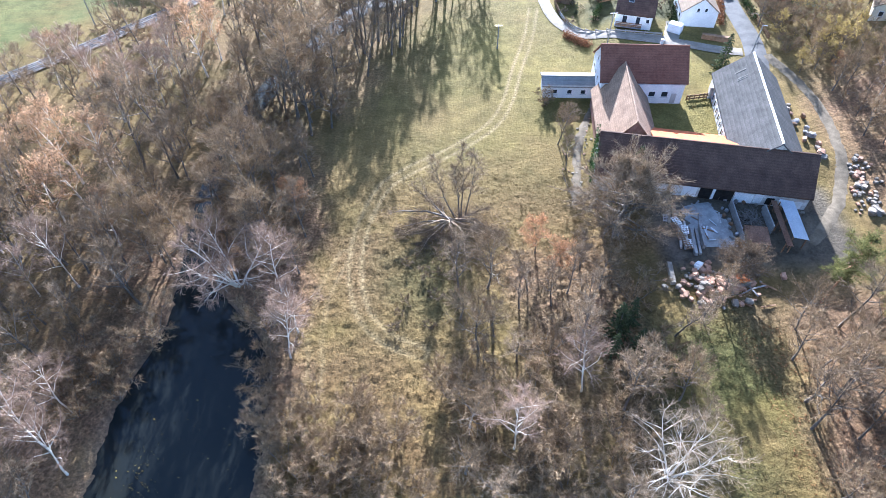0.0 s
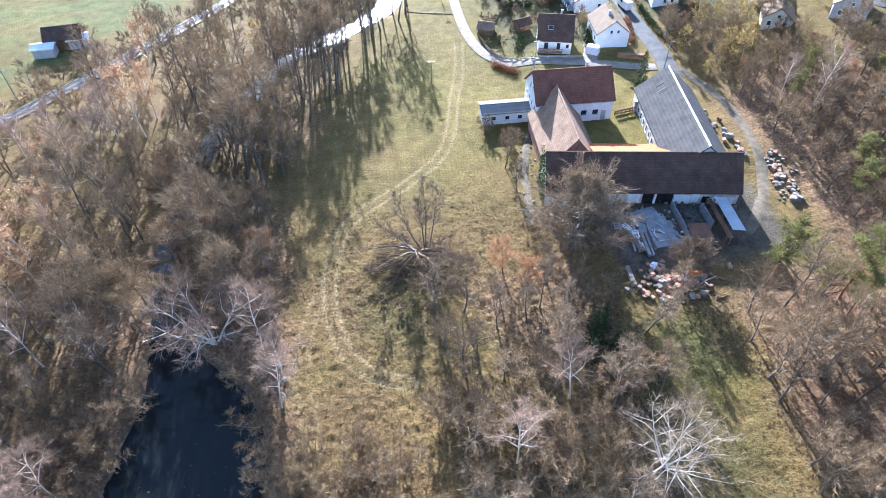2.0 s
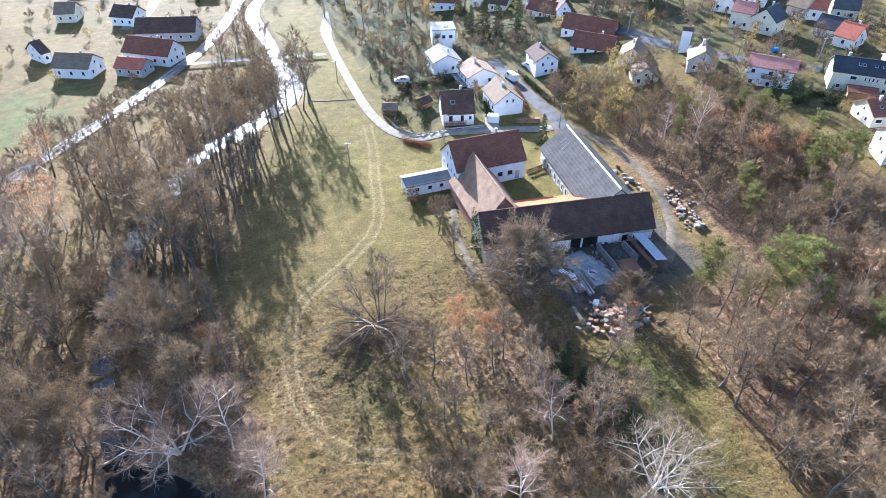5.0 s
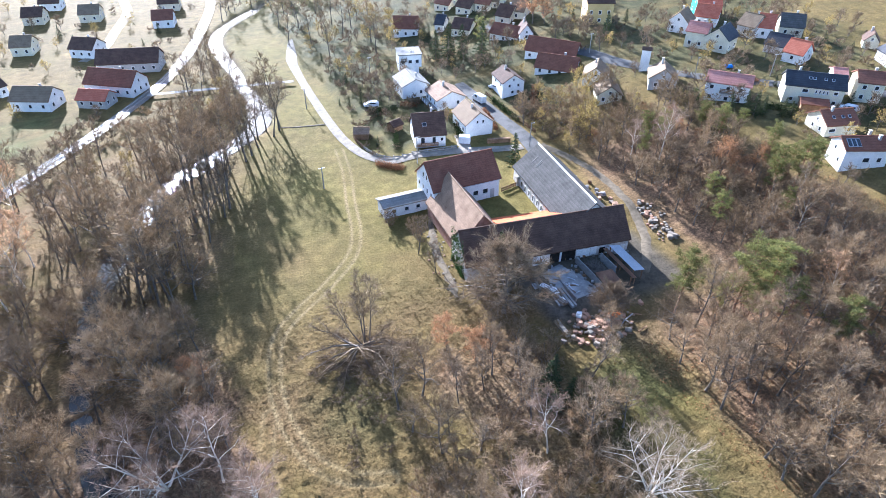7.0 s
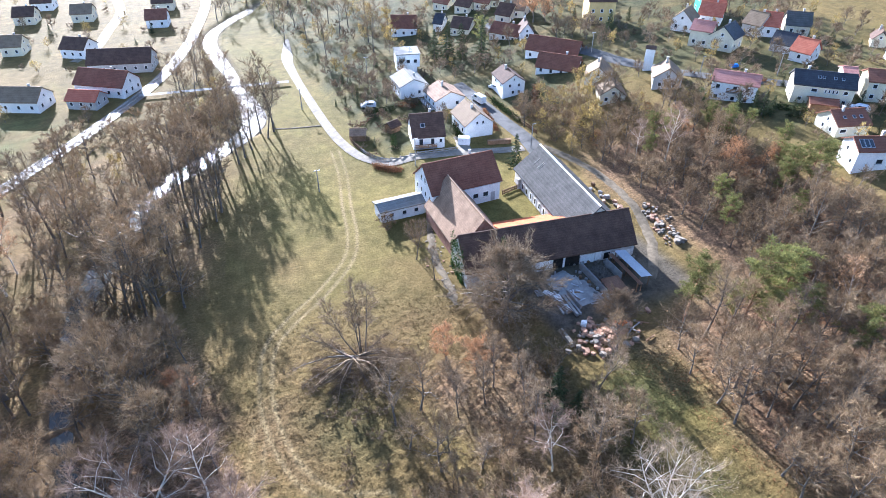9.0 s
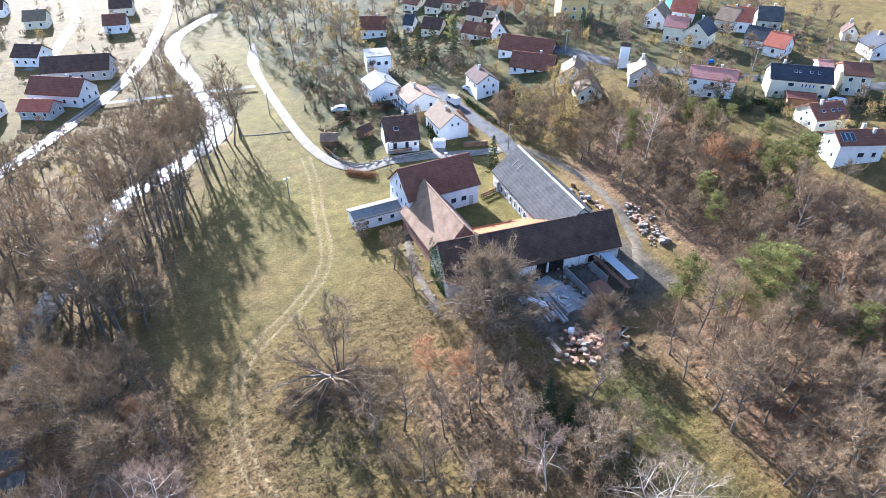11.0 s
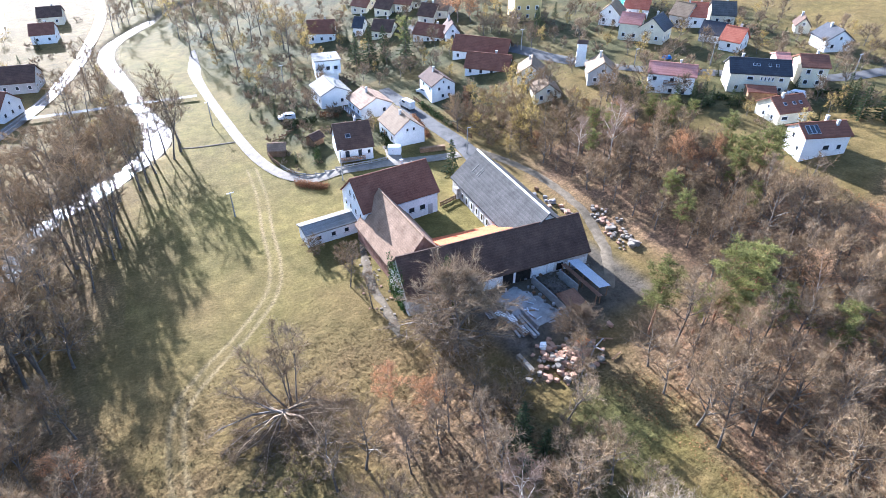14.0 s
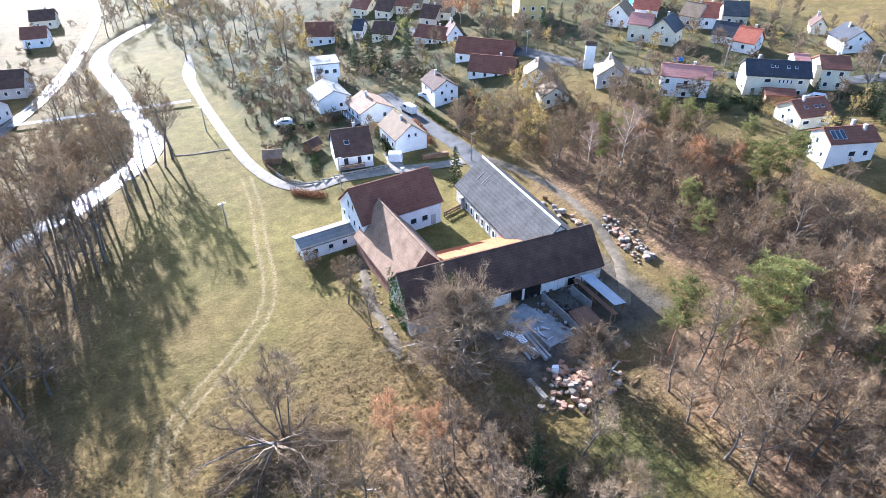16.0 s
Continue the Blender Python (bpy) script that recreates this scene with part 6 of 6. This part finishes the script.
car(141, 84, 45, "white car parked by the road")
car(128, 77, 30, "white car parked on a paved yard")
# garden hut, trailer box, stacked timber, tarpaulin, hedge
house("garden_hut", 28.8, 139.5, -25, 3.6, 3.0, 1.7, 2.6, BROWN_WOOD, BROWN_TILE, "small brown wooden garden hut with a low roof", group="garden buildings")
house("garden_hut", 37, 136.5, 20, 3.0, 2.6, 1.6, 2.4, BROWN_WOOD, DARK_TILE, "small dark wooden garden shed", group="garden buildings")
beam("trailer_box", (48.6, 122.6, 0), (51, 120.9, 0), 1.9, 1.9, CORRUGATED, "pale metal box trailer beside a house", "trailer")
beam("timber_stack", (54.8, 119.0, 0), (60.4, 117.2, 0), 0.9, 1.1, BROWN_WOOD, "long stack of sawn boards beside the lane", "timber stack")
rock("tarpaulin", 126.5, 111.5, 2.4, 1.4, 0.8, TARP_BLUE, "heap under a bright blue tarpaulin", "tarpaulin", "", 79)
house("carport", 121.7, 82.0, -45, 5.5, 4.0, 2.0, 2.6, BROWN_WOOD, RED_TILE, "low wooden carport with a red-brown roof", group="garden buildings")
GREEN_HEDGE = leafy("evergreen_hedge_leaves", (0.02, 0.035, 0.012), (0.07, 0.09, 0.03), 0.15)
HEDGE_LEAF = leafy("brown_hedge_leaves", (0.1, 0.05, 0.025), (0.24, 0.12, 0.06), 0.3)
hedge = Shape()
for _ in range(2600):
    t = rnd.random()
    c = Vector((26.9 + 4.4 * t, 123.6 - 5.2 * t, 0))
    p = c + Vector((rnd.gauss(0, 0.55), rnd.gauss(0, 0.55), 0))
    p.z = height(c.x, c.y) + abs(rnd.gauss(0, 0.55))
    hedge.leaf(p, rnd.uniform(0.12, 0.3), rnd)
tagged(part_from("hedge", hedge.v, hedge.f, HEDGE_LEAF), "low rust-brown beech hedge by the lane", "hedge")

for a, c, mat, words in [((53.0, 133.5), (49.4, 121.5), GREEN_HEDGE, "clipped evergreen hedge between two gardens"), ((60.5, 124.5), (64, 137), HEDGE_LEAF, "brown hedge beside the village street"), ((68.4, 126), (69.4, 142), GREEN_HEDGE, "evergreen hedge along the village street"), ((76, 131), (82, 139), HEDGE_LEAF, "bare brown hedge below a house"), ((35.1, 149.9), (42.5, 148.5), GREEN_HEDGE, "low evergreen hedge across a garden"), ((44.5, 150.6), (48.5, 147.4), HEDGE_LEAF, "reddish shrub hedge by a garden"), ((33.5, 127.5), (36, 133.5), GREEN_HEDGE, "evergreen shrubs by a house wall"), ((101, 96), (107, 104), GREEN_HEDGE, "evergreen hedge on the hillside"), ((113, 88), (119, 83), GREEN_HEDGE, "evergreen hedge below the apartment house"), ((133, 76), (139, 71), GREEN_HEDGE, "dark hedge around a paved yard"), ((117, 109), (125, 100), HEDGE_LEAF, "brown hedge along the hillside road")]:
    one, n = Shape(), int(90 * math.dist(a, c))
    for _ in range(n):
        t = rnd.random()
        x, y = a[0] + (c[0] - a[0]) * t + rnd.gauss(0, 0.4), a[1] + (c[1] - a[1]) * t + rnd.gauss(0, 0.4)
        one.leaf(Vector((x, y, height(x, y) + rnd.uniform(0, 1.3 + 0.4 * lumps(x, y, 0.7)))), rnd.uniform(0.2, 0.42), rnd)
    tagged(part_from("hedge", one.v, one.f, mat), words, "hedge", "garden hedges")
# ---- grass and pond litter ----
def tufts(name, n, area, keep, size, mat, label, seed):
    rnd = random.Random(seed)
    s = Shape()
    count = 0
    while count < n:
        x, y = rnd.uniform(*area[:2]), rnd.uniform(*area[2:])
        if rnd.random() > keep(x, y):
            continue
        count += 1
        base = Vector((x, y, GROUND_Z(x, y) - 0.04))
        k = rnd.uniform(0.6, 1.4) * size
        lean = Vector((rnd.gauss(0, 0.5), rnd.gauss(-0.2, 0.5), 0))
        for _ in range(4):
            d = Vector((rnd.gauss(0, 0.6), rnd.gauss(0, 0.6), 0.7)) + lean
            p = base + Vector((rnd.gauss(0, 0.12), rnd.gauss(0, 0.12), 0)) * size * 2
            s.sliver(p, p + d.normalized() * k, 0.16 * k + 0.03, rnd)
    return tagged(part_from(name, s.v, s.f, mat), label, "grass", kind="stuff")


gv = np.empty(len(ground.data.vertices) * 3, np.float32)
ground.data.vertices.foreach_get("co", gv)
gv = gv.reshape(-1, 3)
GX, GY = np.unique(gv[:, 0].round(3)), np.unique(gv[:, 1].round(3))
GZ = gv[:, 2].reshape(len(GY), len(GX))


def GROUND_Z(x, y):
    return float(GZ[min(np.searchsorted(GY, y), len(GY) - 1), min(np.searchsorted(GX, x), len(GX) - 1)])


def open_ground(x, y):
    if x < meadow_edge(y) - 1 or not clear(x, y, 0.5):
        return 0.0
    if 31 < x < 60 and 48 < y < 104:
        return 0.0
    return 0.9 if y < 78 else 0.25


tufts("dry_grass", 20000, (-24, 46, 20, 84), lambda x, y: open_ground(x, y) * (0.35 + 0.65 * (lumps(x, y, 0.25) > -0.1)), 0.2, DRY_GRASS, "matted dry tussock grass", 501)
tufts("green_grass", 9000, (-24, 50, 20, 125), lambda x, y: open_ground(x, y) * (lumps(x, y, 0.2) < 0.15), 0.16, GREEN_GRASS, "short green grass tufts between dry tussocks", 502)
tufts("leaf_litter", 9000, (40, 100, 14, 66), lambda x, y: 0.9 if y < 47 + 0.33 * max(0, x - 52) else 0.0, 0.22, RUST_LEAF, "fallen brown leaves and dead bracken in the wood", 503)
scum = Shape()
for _ in range(160):
    x, y = (-35 + rnd.gauss(0, 1.2), 27 + rnd.gauss(0, 1.6)) if rnd.random() < 0.6 else (rnd.uniform(-38, -24), rnd.uniform(22, 44))
    scum.leaf(Vector((x, y, -0.52)), rnd.uniform(0.1, 0.3), rnd)
tagged(part_from("floating_leaves", scum.v, scum.f, YELLOW_LEAF), "pale leaves and weed floating on the pond", "leaves", kind="stuff")
